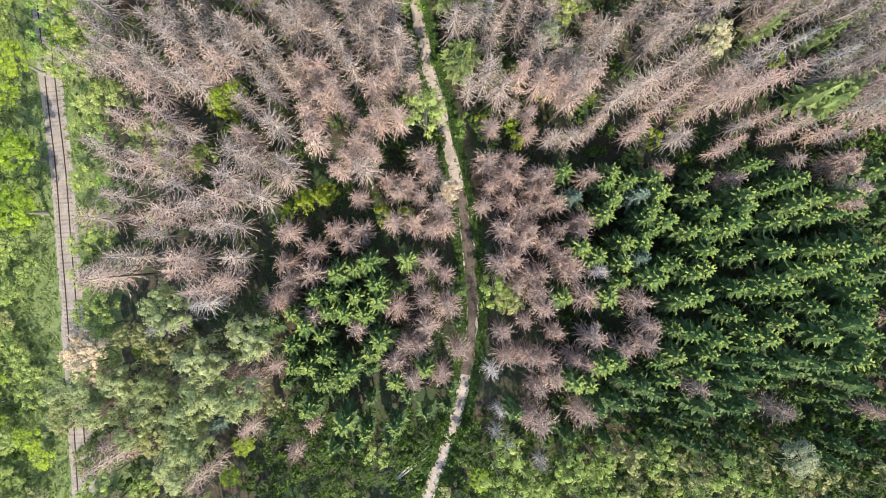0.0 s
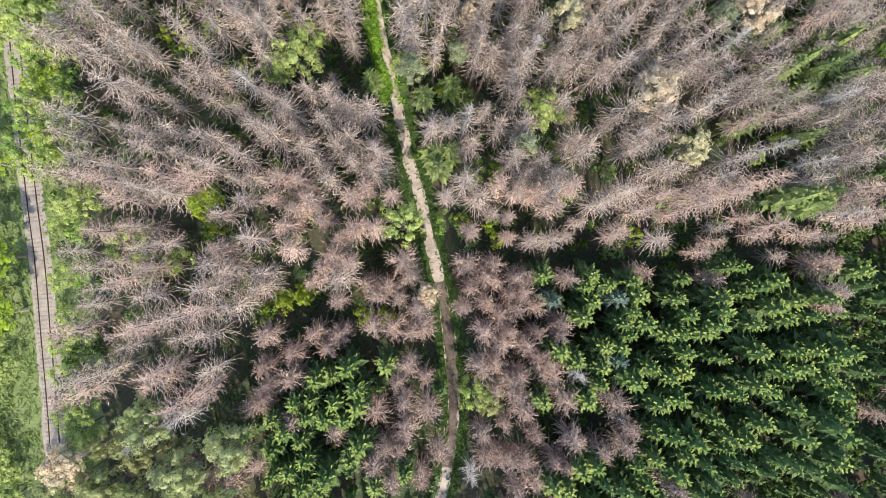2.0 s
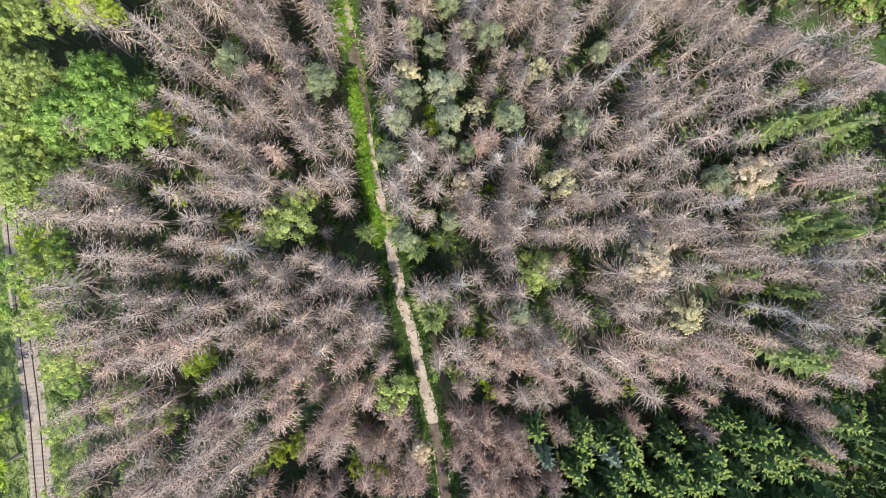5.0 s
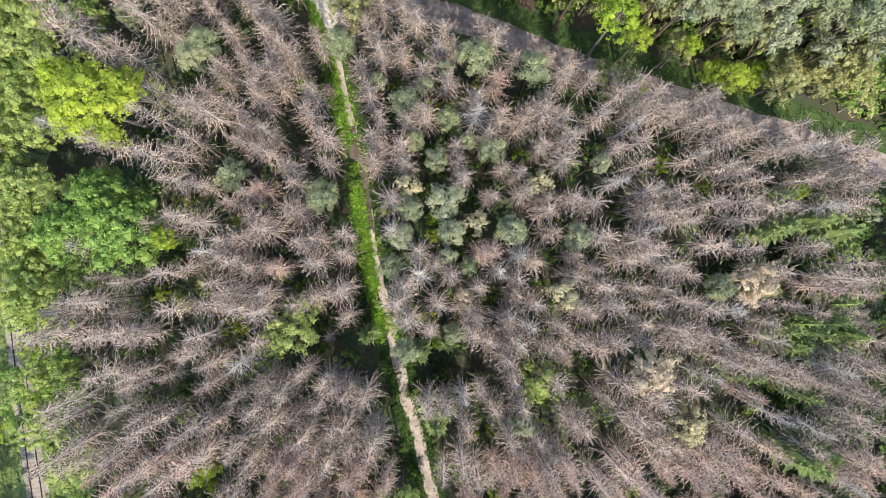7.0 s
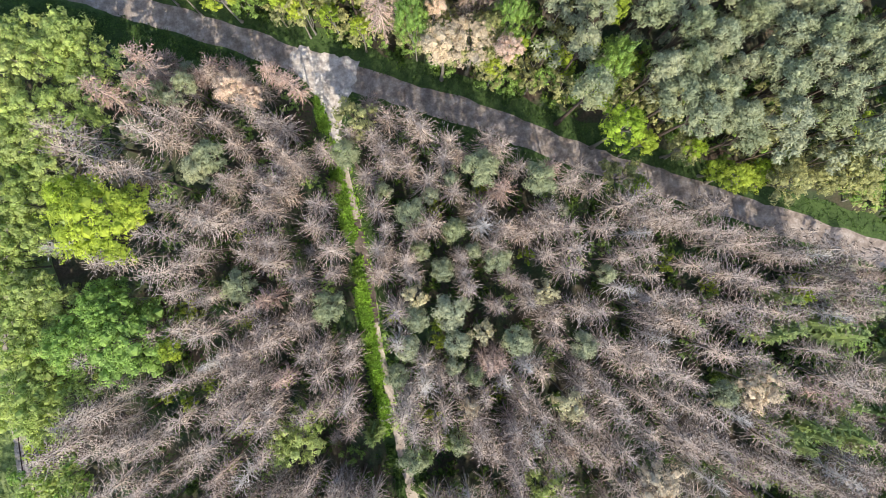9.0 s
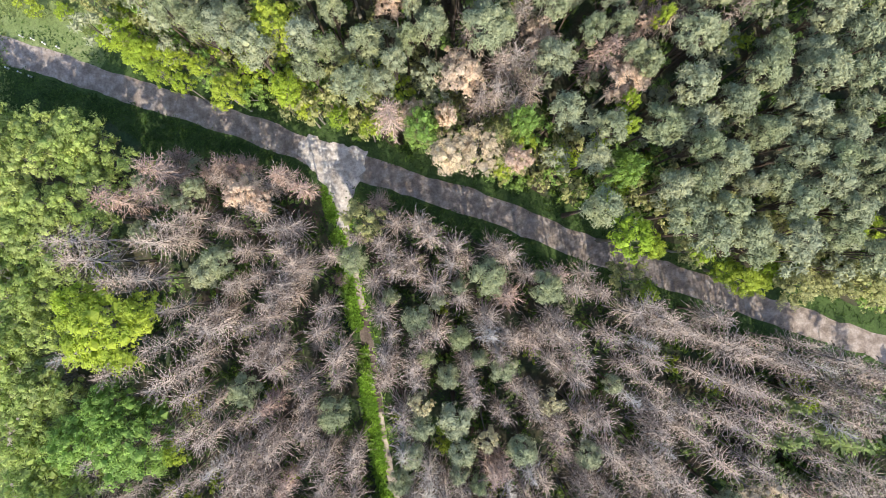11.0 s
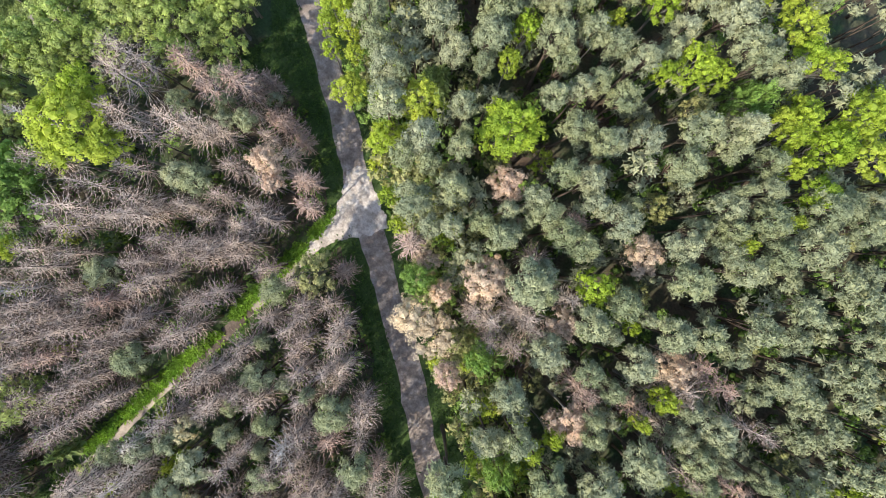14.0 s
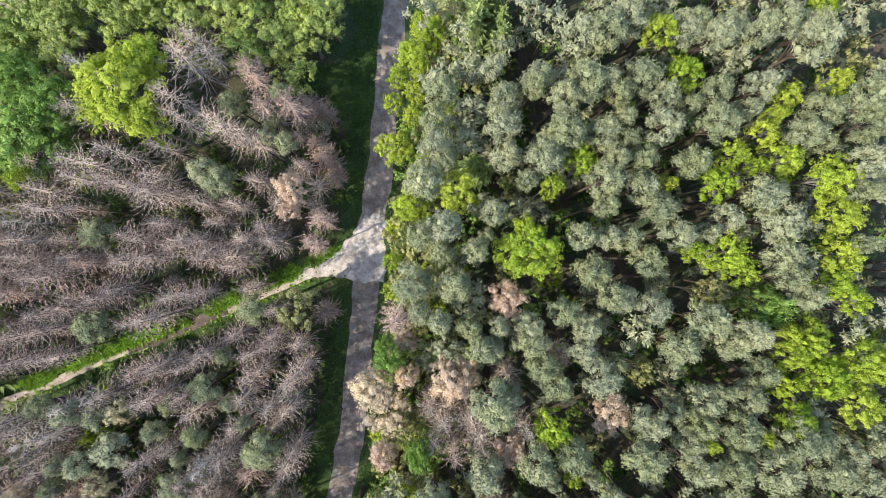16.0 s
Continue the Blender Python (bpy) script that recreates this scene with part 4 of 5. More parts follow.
stand(GREY_DEAD, 21, 0, [(12.8, 97.7), (8.5, 97.8), (11.5, 98.8), (15.4, 99.2), (12.1, 102.4), (13.5, 102.5), (15.3, 102.7), (7.4, 108.5), (14.1, 108.6), (40.3, 108.6), (35.4, 110.2), (32.7, 113.6), (30.6, 114.2), (41.3, 119.2)])
stand(GREY_DEAD, 23, 0, [(-29.5, 63.3), (-35.5, 65), (-29.4, 67.8), (-32.4, 74.9), (-34.9, 75.8), (-38.9, 77.5), (-31.3, 79.7), (-40.2, 80.7), (-29.1, 82.2)])
stand(LIGHT_SPRUCE, 11, 0, [(4.7, 26.5), (3.9, 28.4), (2.4, 36.4), (6.2, 37.9), (-4.8, 38.7)])
stand(LIGHT_SPRUCE, 12, 0, [(6, 28.2)])
stand(LIGHT_SPRUCE, 16, 0, [(55.8, 20.7), (53.8, 21.9), (57.6, 22.3), (55.1, 30.5), (61.5, 38.4), (56.1, 38.9), (52.3, 39.3), (54.4, 40.4), (59, 40.4), (60, 43.4), (50.1, 52.6), (60.9, 52.8), (52.4, 53.3), (56.3, 54.4), (57.8, 54.7), (52.1, 57.4)])
stand(LIGHT_SPRUCE, 17, 0, [(-19.3, 110.1), (-19.1, 111.2), (-37.7, 114.8), (-39.8, 115.1), (-42.5, 115.7), (-35.7, 117.2), (-40.8, 117.8), (-37.7, 117.9)])
stand(LIME_TREE, 6, 1.8, [(7.7, -33.3), (-28.2, -32.2), (-26.6, -28.1), (-41, -14.2), (-17.7, 7.8), (-14.8, 8.2), (-3.8, 8.6)])
stand(LIME_TREE, 9, 3.3, [(-57.6, 13.8), (-57.4, 5.8), (-57.8, 26.7)])
stand(LIME_TREE, 11, 2.6, [(46.6, 74.8)])
stand(LIME_TREE, 12, 1.8, [(32.9, 73)])
stand(LIME_TREE, 12, 1.9, [(-27.7, 20.7), (-26.2, 21.8), (40.2, 78.7)])
stand(LIME_TREE, 13, 1.5, [(12.9, 90.2), (-5.6, 95.7), (-14, 97.8), (-28.1, 103.7)])
stand(LIME_TREE, 13, 1.8, [(-9.4, 97.4), (-30.3, 101.2), (-33.8, 102.9), (-31.1, 104.5), (-35, 105.5)])
stand(LIME_TREE, 13, 2.4, [(-24.4, 100.4)])
stand(LIME_TREE, 13, 2.7, [(-16.5, 100.8)])
stand(LIME_TREE, 13, 2.8, [(-36.2, 105.1), (-39.9, 108.1)])
stand(LIME_TREE, 14, 1.2, [(4.7, 52.8), (4.7, 55.2), (-1.5, 56.4)])
stand(LIME_TREE, 14, 1.4, [(54, 58.1)])
stand(LIME_TREE, 14, 1.9, [(33.1, 79.2)])
stand(LIME_TREE, 17, 1.8, [(-29.9, 53.2)])
stand(LIME_TREE, 18, 3, [(-29.6, 159.2)])
stand(LIME_TREE, 20, 2.6, [(-33, 71.2), (-41.3, 73)])
stand(LIME_TREE, 21, 3.2, [(28.8, 80.5)])
stand(LIME_TREE, 23, 0.9, [(30.9, 108)])
stand(LIME_TREE, 23, 1.2, [(27.2, 94.9), (27.3, 97), (21.5, 113.2), (20.6, 129.5), (-11.9, 131.5), (-2.5, 133.2), (21.7, 136.2), (-11, 143.5), (-17.1, 146.5)])
stand(LIME_TREE, 23, 1.5, [(-13.9, 118.2)])
stand(LIME_TREE, 23, 1.8, [(30.8, 111.2), (-16.3, 122.4), (1.1, 139.5), (-13.6, 140.1), (16.1, 141.3), (12.1, 141.6), (10.3, 142.8), (11.1, 144.7), (-14.6, 145.7), (-19.7, 156.1)])
stand(LIME_TREE, 23, 2.1, [(-9.9, 138.6), (19.8, 141.9), (-18.8, 149), (4.5, 150.1), (7.2, 152.3)])
stand(LIME_TREE, 23, 2.3, [(-30.3, 135.2)])
stand(LIME_TREE, 23, 2.4, [(-16.2, 106.9), (14.1, 111.6), (-24.4, 136.4), (10.6, 146.6), (-11, 146.9), (-8.5, 151.6), (1.4, 151.8)])
stand(LIME_TREE, 23, 2.7, [(-1.5, 137.8), (19.8, 149.5), (-3.7, 152.6)])
stand(MAPLE, 19, 6, [(-36.2, 53.6)])
stand(MAPLE, 18, 5, [(-43.4, 53.6), (-38.5, 58.6)])
stand(MAPLE, 23, 1.8, [(14.3, 95.3)])
stand(MAPLE, 23, 2.4, [(28.4, 89.7), (2.1, 94.2)])
stand(MAPLE, 23, 2.7, [(5.9, 142.1)])
stand(OLIVE_TREE, 10, 2, [(60.8, 73.8), (53.4, 75.1)])
stand(OLIVE_TREE, 10, 2.4, [(11.5, -6.7)])
stand(OLIVE_TREE, 12, 1.8, [(1.2, 76.9)])
stand(OLIVE_TREE, 12, 2.1, [(59.4, 41.3)])
stand(OLIVE_TREE, 15, 3.2, [(-6.4, 83)])
stand(OLIVE_TREE, 12, 3.6, [(30.7, 75)])
stand(OLIVE_TREE, 13, 2.9, [(64, 75.2)])
stand(OLIVE_TREE, 15, 2.1, [(-35.4, -13.1), (-39.7, -11.3), (-36.8, -10.6)])
stand(OLIVE_TREE, 19, 1.8, [(11.1, 125.3)])
stand(OLIVE_TREE, 19, 2.1, [(19.2, 114.4), (3.3, 136.3)])
stand(OLIVE_TREE, 19, 2.4, [(11.7, 93.8)])
stand(PINE, 14, 2.8, [(50.6, -27.8)])
stand(PINE, 17.5, 1.2, [(6.5, 74.3)])
stand(PINE, 17.5, 1.5, [(8.7, 49.2), (6.2, 49.9), (26.1, 61.5), (2.4, 64.8), (9.2, 65), (3.9, 72.2), (-2, 73), (-28.9, 84.4)])
stand(PINE, 17.5, 1.8, [(7.2, 40.2), (4.9, 62.2), (-33.9, 81.5), (-31.1, 86.1), (-26.9, 86.8), (-33.9, 87.9)])
stand(PINE, 17.5, 2.1, [(42.3, 45.5), (-1, 48.9), (23.7, 52.3), (6.9, 52.8), (0.1, 52.9), (1.2, 56.5), (6.8, 67.9), (-26.3, 76)])
stand(PINE, 17.5, 2.4, [(0.6, 38.4), (15, 53.1), (-9.7, 57.7), (-21.7, 60.9), (12.5, 63.5), (1, 69.7), (-24.3, 77.5), (-7.1, 77.8)])
stand(PINE, 17.5, 2.7, [(17.8, 73.9), (10.2, 75.4)])
stand(PINE, 17.5, 3, [(6.3, 57)])
stand(PINE, 18, 2.2, [(15.3, 28.1)])
stand(PINE, 22, 2.4, [(44, 78.9)])
stand(PINE, 24, 2.2, [(-29.9, 138.1), (-30.3, 139.6), (-27.4, 149.9)])
stand(PINE, 24, 2.6, [(48, 80.4), (37.2, 81.1), (42.6, 81.1), (53.5, 81.1), (-31.4, 125.2), (-31.4, 128.3), (-31.5, 131), (-28.1, 140.9), (-28.7, 144.2), (-28.2, 146.8), (-26.6, 154.1)])
stand(PINE, 24, 3.1, [(-24.9, 153.2)])
stand(PINE, 24.5, 0.9, [(14, 132.8)])
stand(PINE, 24.5, 1.2, [(26.2, 103.1), (-20, 106.1), (0.5, 107.9), (-10.5, 109.3), (41.5, 112.8), (20.8, 115.1), (8, 121.2), (-20, 137.2), (0.6, 153.3)])
stand(PINE, 24.5, 1.5, [(41.8, 87.4), (50.5, 93.1), (-3, 99.4), (-1.8, 101.4), (29.6, 101.5), (-9.8, 102.8), (-0.3, 104.4), (37, 105.3), (22.3, 105.4), (11.7, 105.9), (3.9, 106.7), (25.6, 106.8), (-9.3, 107.7), (9.4, 108.3), (20.9, 109.6), (33.6, 113.1), (38.2, 113.8), (-29.5, 113.9), (-15.7, 115.4), (45.7, 116.3), (3.4, 117.7), (-26.2, 117.8), (-10.5, 122.9), (-15.8, 126), (-25.8, 126.5), (15.6, 126.9), (-17.9, 128.2), (-23.2, 128.6), (-20.6, 128.6), (-15.1, 129.9), (-4.6, 135.5), (2.8, 143.3), (-18.6, 143.5), (24.3, 146.8), (-12.9, 152.5), (-5.5, 154.8)])
stand(PINE, 24.5, 1.8, [(37.8, 88.4), (35.1, 91), (-25, 105.3), (41.8, 109.7), (37.7, 110.3), (35, 110.6), (-12.8, 111), (1.1, 111.5), (-8.1, 120.3), (-6.3, 123.6), (-5.8, 125.5), (-6, 138)])
stand(PINE, 24.5, 2.1, [(31.8, 87.1), (45.4, 87.1), (35.2, 87.7), (52.2, 89.8), (23.2, 90.3), (25.1, 93.6), (45.3, 94.4), (19.1, 96.2), (48, 97.8), (-12, 101), (-4.6, 103.5), (45.3, 103.8), (49.4, 103.8), (2.9, 105), (-21.7, 105.2), (-28.1, 106.5), (17.1, 108.8), (3.5, 111.6), (6.3, 111.6), (49.3, 113.2), (17.7, 113.3), (-19.7, 113.5), (-25.5, 114.6), (36.4, 115), (0.6, 115.8), (50.7, 115.9), (24.4, 116.7), (5.7, 117.2), (-27.6, 119.6), (-3.6, 121), (-24.4, 121.5), (0.8, 121.9), (15.7, 122.9), (1.2, 123.5), (-3, 127), (19.3, 127.5), (-8.8, 129.8), (18.2, 129.8), (-5.2, 130.7), (-24.9, 130.8), (-22, 132.8), (22.7, 132.8), (16.6, 135.8), (8.1, 137.2), (13.8, 137.9)])
stand(PINE, 24.5, 2.1, [(-21, 139.8), (-20.8, 144.7), (4.7, 145.2), (-13.4, 149.7), (-13.1, 156.7)])
stand(PINE, 24.5, 2.4, [(38.8, 83.7), (53.8, 83.8), (47.6, 84.4), (51, 87.1), (48.3, 90.5), (39.4, 91.1), (43.5, 93.1), (53.1, 93.8), (30.7, 94.4), (36, 94.4), (48.9, 95.8), (34, 99), (-6.3, 99.5), (51, 100.5), (-18, 102.9), (18.6, 102.9), (-11.9, 104), (34.6, 105), (25.2, 110.2), (9.6, 113.6), (-22.7, 113.9), (-17.5, 117), (9.6, 119), (-20.7, 120.6), (-13, 124.1), (-25.2, 124.5), (-19.3, 126.1), (3.2, 127.3), (22.4, 127.5), (-11.6, 128.6), (15.2, 130), (5.7, 132.9), (-17.9, 133.3), (19.3, 133.9), (-13.4, 135), (9.9, 135.9), (26.9, 143.1), (23.5, 143.3), (-16.2, 152.9), (-9.2, 155.9), (-17.2, 157.3)])
stand(PINE, 24.5, 2.7, [(34.9, 83.7), (23.4, 84.3), (40.3, 97.1), (43, 100.5), (10.1, 105.2), (51.9, 108.7), (19.6, 121.4), (8.2, 129.2), (25.5, 137.4), (21.3, 139.9), (-17.4, 140), (-7.9, 142.1), (0.5, 143.8)])
stand(PINE, 24.5, 3, [(-4.6, 144.6)])
stand(SHRUB, 2.5, 1.6, [(-55.7, 114.5), (-51.6, 114.5), (-57.4, 116.1), (-47.5, 117.1), (-60.6, 117.8), (-50, 117.9), (-54.9, 118.7), (-59, 121.1), (-53.3, 122.9), (-59.9, 124.5)])
stand(SHRUB, 8, 1.5, [(-3.1, 5.2), (-6.3, 5.3), (-19.8, 5.7), (-17.5, 6.9), (-14.7, 7.9), (12.7, 15.7), (32.7, 16.5), (-26.9, 17.7), (11.9, 17.7), (7.8, 18.9), (-28.1, 19.7), (-29.2, 20.4), (-30.1, 21.7), (40.7, 22), (23.3, 22.2), (16.9, 23), (9.2, 24.6), (12.8, 25.4), (50.2, 28.1), (21, 28.6), (54.4, 30.9), (62.4, 33.4), (-24.8, 35.6), (5.5, 37.7), (51.3, 37.8), (-25.2, 40.4), (51.1, 40.4), (-22.9, 40.5), (3.9, 41.3), (-30.8, 43.8), (12.5, 44.4), (-33.9, 45.4), (-27.6, 46.1), (-16.8, 47.2), (-22.7, 55.7), (56.8, 56.1), (-29.8, 56.2), (-31, 57.8), (-19.5, 58.2), (44.3, 59.2), (56.8, 59.4), (37.3, 62.6), (17.3, 64.2), (-22.8, 67.7), (4.4, 70.9)])
stand(SHRUB, 8, 1.5, [(11.3, 74)])
stand(WHITE_DEAD, 9, 0, [(16.4, -30.3), (11.7, -27.9), (10.1, -25.9), (10.5, -22.8)])
stand(WHITE_DEAD, 13, 0, [(9, -16.5), (23.4, -3)])
stand(WHITE_DEAD, 18, 0, [(-33.8, -10), (-29, -7.1)])
stand(WHITE_DEAD, 18.5, 0, [(55.4, 26.4), (49.6, 28.5), (8.1, 31.5), (40.3, 33.4), (56.9, 34.9), (-20.5, 37), (16.9, 40.9), (44.2, 42.4), (3, 47.6), (12.9, 48), (15.9, 50.1), (-25.1, 51.1), (33.2, 53.1), (-1.1, 53.4), (55.8, 56.1), (28.7, 59.8), (53.8, 63.9), (30.9, 66.8), (9.8, 68.2)])
stand(WHITE_DEAD, 20, 0, [(58.3, 19.7)])
stand(WHITE_DEAD, 23, 0, [(-40.5, 65.7)])
stand(YOUNG_DEAD, 9, 0, [(-44.6, -27.3), (-42.4, -25), (-43.6, -21), (-46.5, -23.8), (-41.2, -27.6)])
stand(OLIVE_TREE, 10, 2.6, [(-38.2, -26.6), (-50.7, -23.4), (-41.6, -20), (-47, -28.6)])
stand(TAN_TREE, 11, 2.2, [(-45.4, -16.9)])
stand(WILLOW, 11, 3, [(-49.6, -19.6)])
stand(WILLOW, 14, 2.8, [(-39.7, -24.8), (-44.8, -21.8), (-38.2, -21.1), (-36, -18.2), (-46.2, -18.1), (-41.1, -18.1)])
stand(WILLOW, 19, 3, [(-31.7, -27.5), (-30.3, -24), (-31.7, -21.6), (-24.8, -18.8), (-28.6, -18.1), (-28.6, -14.6), (-23.1, -11.5), (-32.8, -7)])
stand(YELLOW_TREE, 18, 1.8, [(10.5, 54.5), (18, 59.5)])
stand(YELLOW_TREE, 18, 2.1, [(1.9, 59.1)])
stand(YELLOW_TREE, 18, 2.4, [(21.5, 45.1)])
stand(YELLOW_TREE, 19, 2.5, [(36.7, 27.9)])
stand(GREY_DEAD, 19, 0, [(-32.8, 4.8), (-31.5, -2.7), (-24.7, 12.9)])
stand(YOUNG_DEAD, 11.3, 0, [(15.4, -23.8), (14.4, -22.9), (21.9, -22.7), (50.1, -22.5), (37.5, -18.9), (15.4, -18.8), (18.1, -18), (-1.9, -17.9), (-24.6, -17.8), (1.9, -17.2), (-26.4, -16.6), (21.9, -15.8), (-4.2, -15.6), (16.5, -15), (20.8, -15), (11.1, -14.9), (14.6, -14.9), (13, -14.2), (27.7, -13.9), (4.2, -13.8), (30.9, -13.1), (-3, -13), (-1.1, -13), (23.5, -12.3), (10.7, -11.5), (17.7, -11.5), (-9.9, -11), (30.9, -10.4), (0, -10.3), (13.8, -9.6), (-15.2, -9.1), (-4.2, -8), (16.5, -7.7), (2.7, -7.6), (-21, -7.2), (29.5, -6.8), (-0.4, -6.5), (22.3, -6.5), (-19.3, -6.1), (15.4, -5.7), (12.7, -5), (-19.3, -4.2), (-1.1, -3.8), (2.3, -3.4), (14.2, -3.4)])
stand(YOUNG_DEAD, 11.3, 0, [(15.7, -3.1), (20.4, -3.1), (-15.9, -3), (10.7, -1.9), (19.6, -1.9), (-19.7, -1.5), (0.4, -1.5), (11.9, -1.1), (18.1, -0.4), (-15.9, 0.4), (-11, 0.8), (16.9, 0.8), (13.4, 1.2), (21.5, 2.3), (-19.3, 2.7), (18.3, 2.9), (-9.2, 3), (-12.6, 3.1), (11, 3.1), (14.6, 3.1), (0.5, 3.2), (2.6, 3.7), (-1.8, 4), (-4.8, 4.2), (21.4, 4.4), (13.3, 5.2), (1.8, 6), (7.9, 6.2), (15.1, 6.3), (17.7, 6.7), (11, 7.1), (-9.6, 7.4), (-1.2, 7.6), (-3.8, 8.3), (16.5, 8.5), (14.5, 8.6), (8.9, 9.1), (-2.4, 9.3), (-5, 9.7), (12.5, 10), (43.1, 10.2), (22.8, 10.5), (15.4, 10.6), (10.8, 10.7), (0.3, 10.8)])
stand(YOUNG_DEAD, 11.3, 0, [(17.1, 10.8), (33.1, 11.5), (59, 12), (8.3, 12.5), (12.2, 12.7), (-0.7, 13.1)])
stand(YOUNG_SPRUCE, 12.5, 0, [(-8.7, -25), (-4.2, -24.3), (-11.6, -23.5), (-16.1, -22)])
stand(YOUNG_SPRUCE, 13, 0, [(-4.1, -18.3), (-11.5, -18.2), (22.2, -18.1), (-14.5, -17.8), (32.9, -17.8), (20.3, -17.7), (37.5, -17), (-10.8, -16.4), (0, -16.1), (-18.2, -16), (-16, -16), (23.8, -15.8), (26.4, -15.5), (32.1, -15.5), (59.6, -14.9), (-13.7, -14.5), (34.4, -14.4), (38.7, -14.4), (-7.8, -14.2), (44.4, -13.3), (-18.5, -13), (47.5, -12.5), (-6.3, -12.3), (40.2, -12.1), (55.3, -11.8), (60.7, -11.8), (37.1, -11.7), (-14.5, -11.5), (44.4, -11.4), (34.4, -11), (-21.9, -10.4), (-16.3, -10.4), (49.9, -9.9), (59.2, -9.5), (-8.6, -8.9), (42.9, -8.7), (-10.8, -8.6), (-18.2, -8.5), (-13.4, -8.2), (54.5, -8), (61.1, -8), (34.8, -7.2), (-15.2, -6.7), (-6.7, -6.7), (18.8, -6.4)])
stand(YOUNG_SPRUCE, 13, 0, [(-13, -6), (-10, -6), (24.9, -6), (37.9, -6), (45.2, -5.3), (50.6, -5.3), (42.9, -5.1), (-6.7, -4.8), (48.3, -4.2), (26.8, -4.1), (-12.3, -3.4), (31.4, -3.4), (36.8, -3.4), (58.4, -3.4), (-9.7, -2.6), (38.3, -2.6), (52.2, -2.6), (55.3, -2.3), (-7.8, -1.9), (26.8, -1.9), (33.3, -1.9), (-2.6, -1.1), (23.4, -0.7), (43.7, -0.7), (21.1, 0.4), (38.7, 0.4), (49.1, 0.4), (53.8, 0.4), (56.9, 0.4), (60, 0.4), (27.6, 1.1), (29.5, 1.1), (36.2, 2.6), (30.6, 2.7), (41.2, 2.9), (37.9, 3), (48.2, 4), (29.8, 4.1), (33.3, 4.2), (42.9, 4.2), (53.2, 4.4), (39.3, 5.2), (24.8, 5.3), (56.3, 5.5), (31, 5.7)])
stand(YOUNG_SPRUCE, 13, 0, [(60, 5.8), (43.9, 6), (50.7, 6.5), (54, 7.1), (25.6, 7.2), (37.4, 7.5), (57.9, 7.8), (43.2, 7.9), (31.8, 8), (47, 8.6), (49.4, 9.4), (24.9, 9.5), (27.9, 9.8), (31.3, 9.8), (51.7, 10.1), (38.6, 10.5), (18.8, 11), (25.7, 11), (63.3, 11.6), (44.7, 12), (46.7, 12.4)])
stand(YOUNG_SPRUCE, 14, 0, [(60.2, -5.6), (58, -3.4), (58.7, -1.1), (60.3, 0.4)])
stand(OLIVE_TREE, 13, 3.2, [(54.3, 74.2), (58.7, 74.6), (63.6, 74.2)])
stand(OLIVE_TREE, 11, 2.6, [(39.6, 78.9), (54.2, 76.5), (62.3, 76.4)])
stand(LIME_TREE, 9, 2.4, [(45.5, 75.9), (49.5, 74.2), (51.7, 75.4)])

# ---- the rest of the stands ----
fill([(50, 79), (60, 76), (84, 69), (84, 150), (22, 165), (26, 120), (50, 115)], [(MID_PINE, 22, 25, 2.3, 8), (FILL_LIME, 18, 22, 1.8, 0.7), (DRY_TREE, 17, 20, 1.8, 0.25)], 3.5, 1500, 62)
fill([(48, 32), (64, 32), (64, 48), (48, 48)], [(FAR_DEAD, 14, 18, 0, 3), (LIGHT_SPRUCE, 10, 14, 0, 1)], 2.0, 300, 63)
DEAD_STAND = [(-45, -3), (-30, -6), (-13, 12), (3, 14), (8, 14), (62, 13), (82, 14), (82, 56), (50, 67), (20, 77), (-8, 87), (-26, 93), (-37, 90), (-39, 60), (-46, 45)]
fill(DEAD_STAND, [(FAR_DEAD, 7, 12, 0, 1.4), (YOUNG_DEAD, 5, 9, 0, 1), (FILL_SHRUB, 1.5, 3, 1.6, 4)], 3.3, 2000, 31)
fill([(-45, -3), (-30, -6), (-18, 12), (-16, 50), (-30, 60), (-44, 50)], [(FAR_DEAD, 13, 18, 0, 1)], 2.5, 450, 30)
fill([(-40, 0), (-14, 14), (62, 14), (72, 20), (72, 58), (50, 66), (20, 76), (-8, 86), (-26, 92), (-38, 88)], [(FILL_SHRUB, 1.5, 3.5, 1.8, 3), (FILL_MAPLE, 3, 6, 1.9, 1)], 3.1, 1500, 46, True)
fill([(10, -28), (80, -34), (80, 12), (30, 12), (26, -8), (14, -18)], [(FILL_SPRUCE, 6, 9.5, 0, 9), (YOUNG_DEAD, 7, 10, 0, 0.6)], 2.6, 1100, 32)
fill([(-22, -30), (4, -28), (5, -4), (-22, -4)], [(FILL_SPRUCE, 6, 10, 0, 9), (YOUNG_DEAD, 6, 8, 0, 0.6)], 2.6, 250, 33)
fill([(-34, 95), (-19, 89.6), (-19, 84), (-34, 89)], [(FAR_DEAD, 10, 14, 0, 2), (YOUNG_DEAD, 9, 12, 0, 2), (FILL_PINE, 7, 10, 1.6, 0.6)], 2.0, 500, 44)
fill([(-5, 86.2), (9, 81.8), (28, 74.6), (54, 65.8), (82, 56), (80, 50), (52, 60), (26, 69), (7, 76), (-5, 80)], [(FAR_DEAD, 10, 14, 0, 2), (YOUNG_DEAD, 8, 11, 0, 2), (FILL_PINE, 6, 9, 1.5, 0.5)], 2.7, 900, 45)
fill([(12, -30), (80, -34), (80, -8), (30, -10), (12, -22)], [(FILL_SPRUCE, 5, 8, 0, 9)], 2.5, 500, 42)
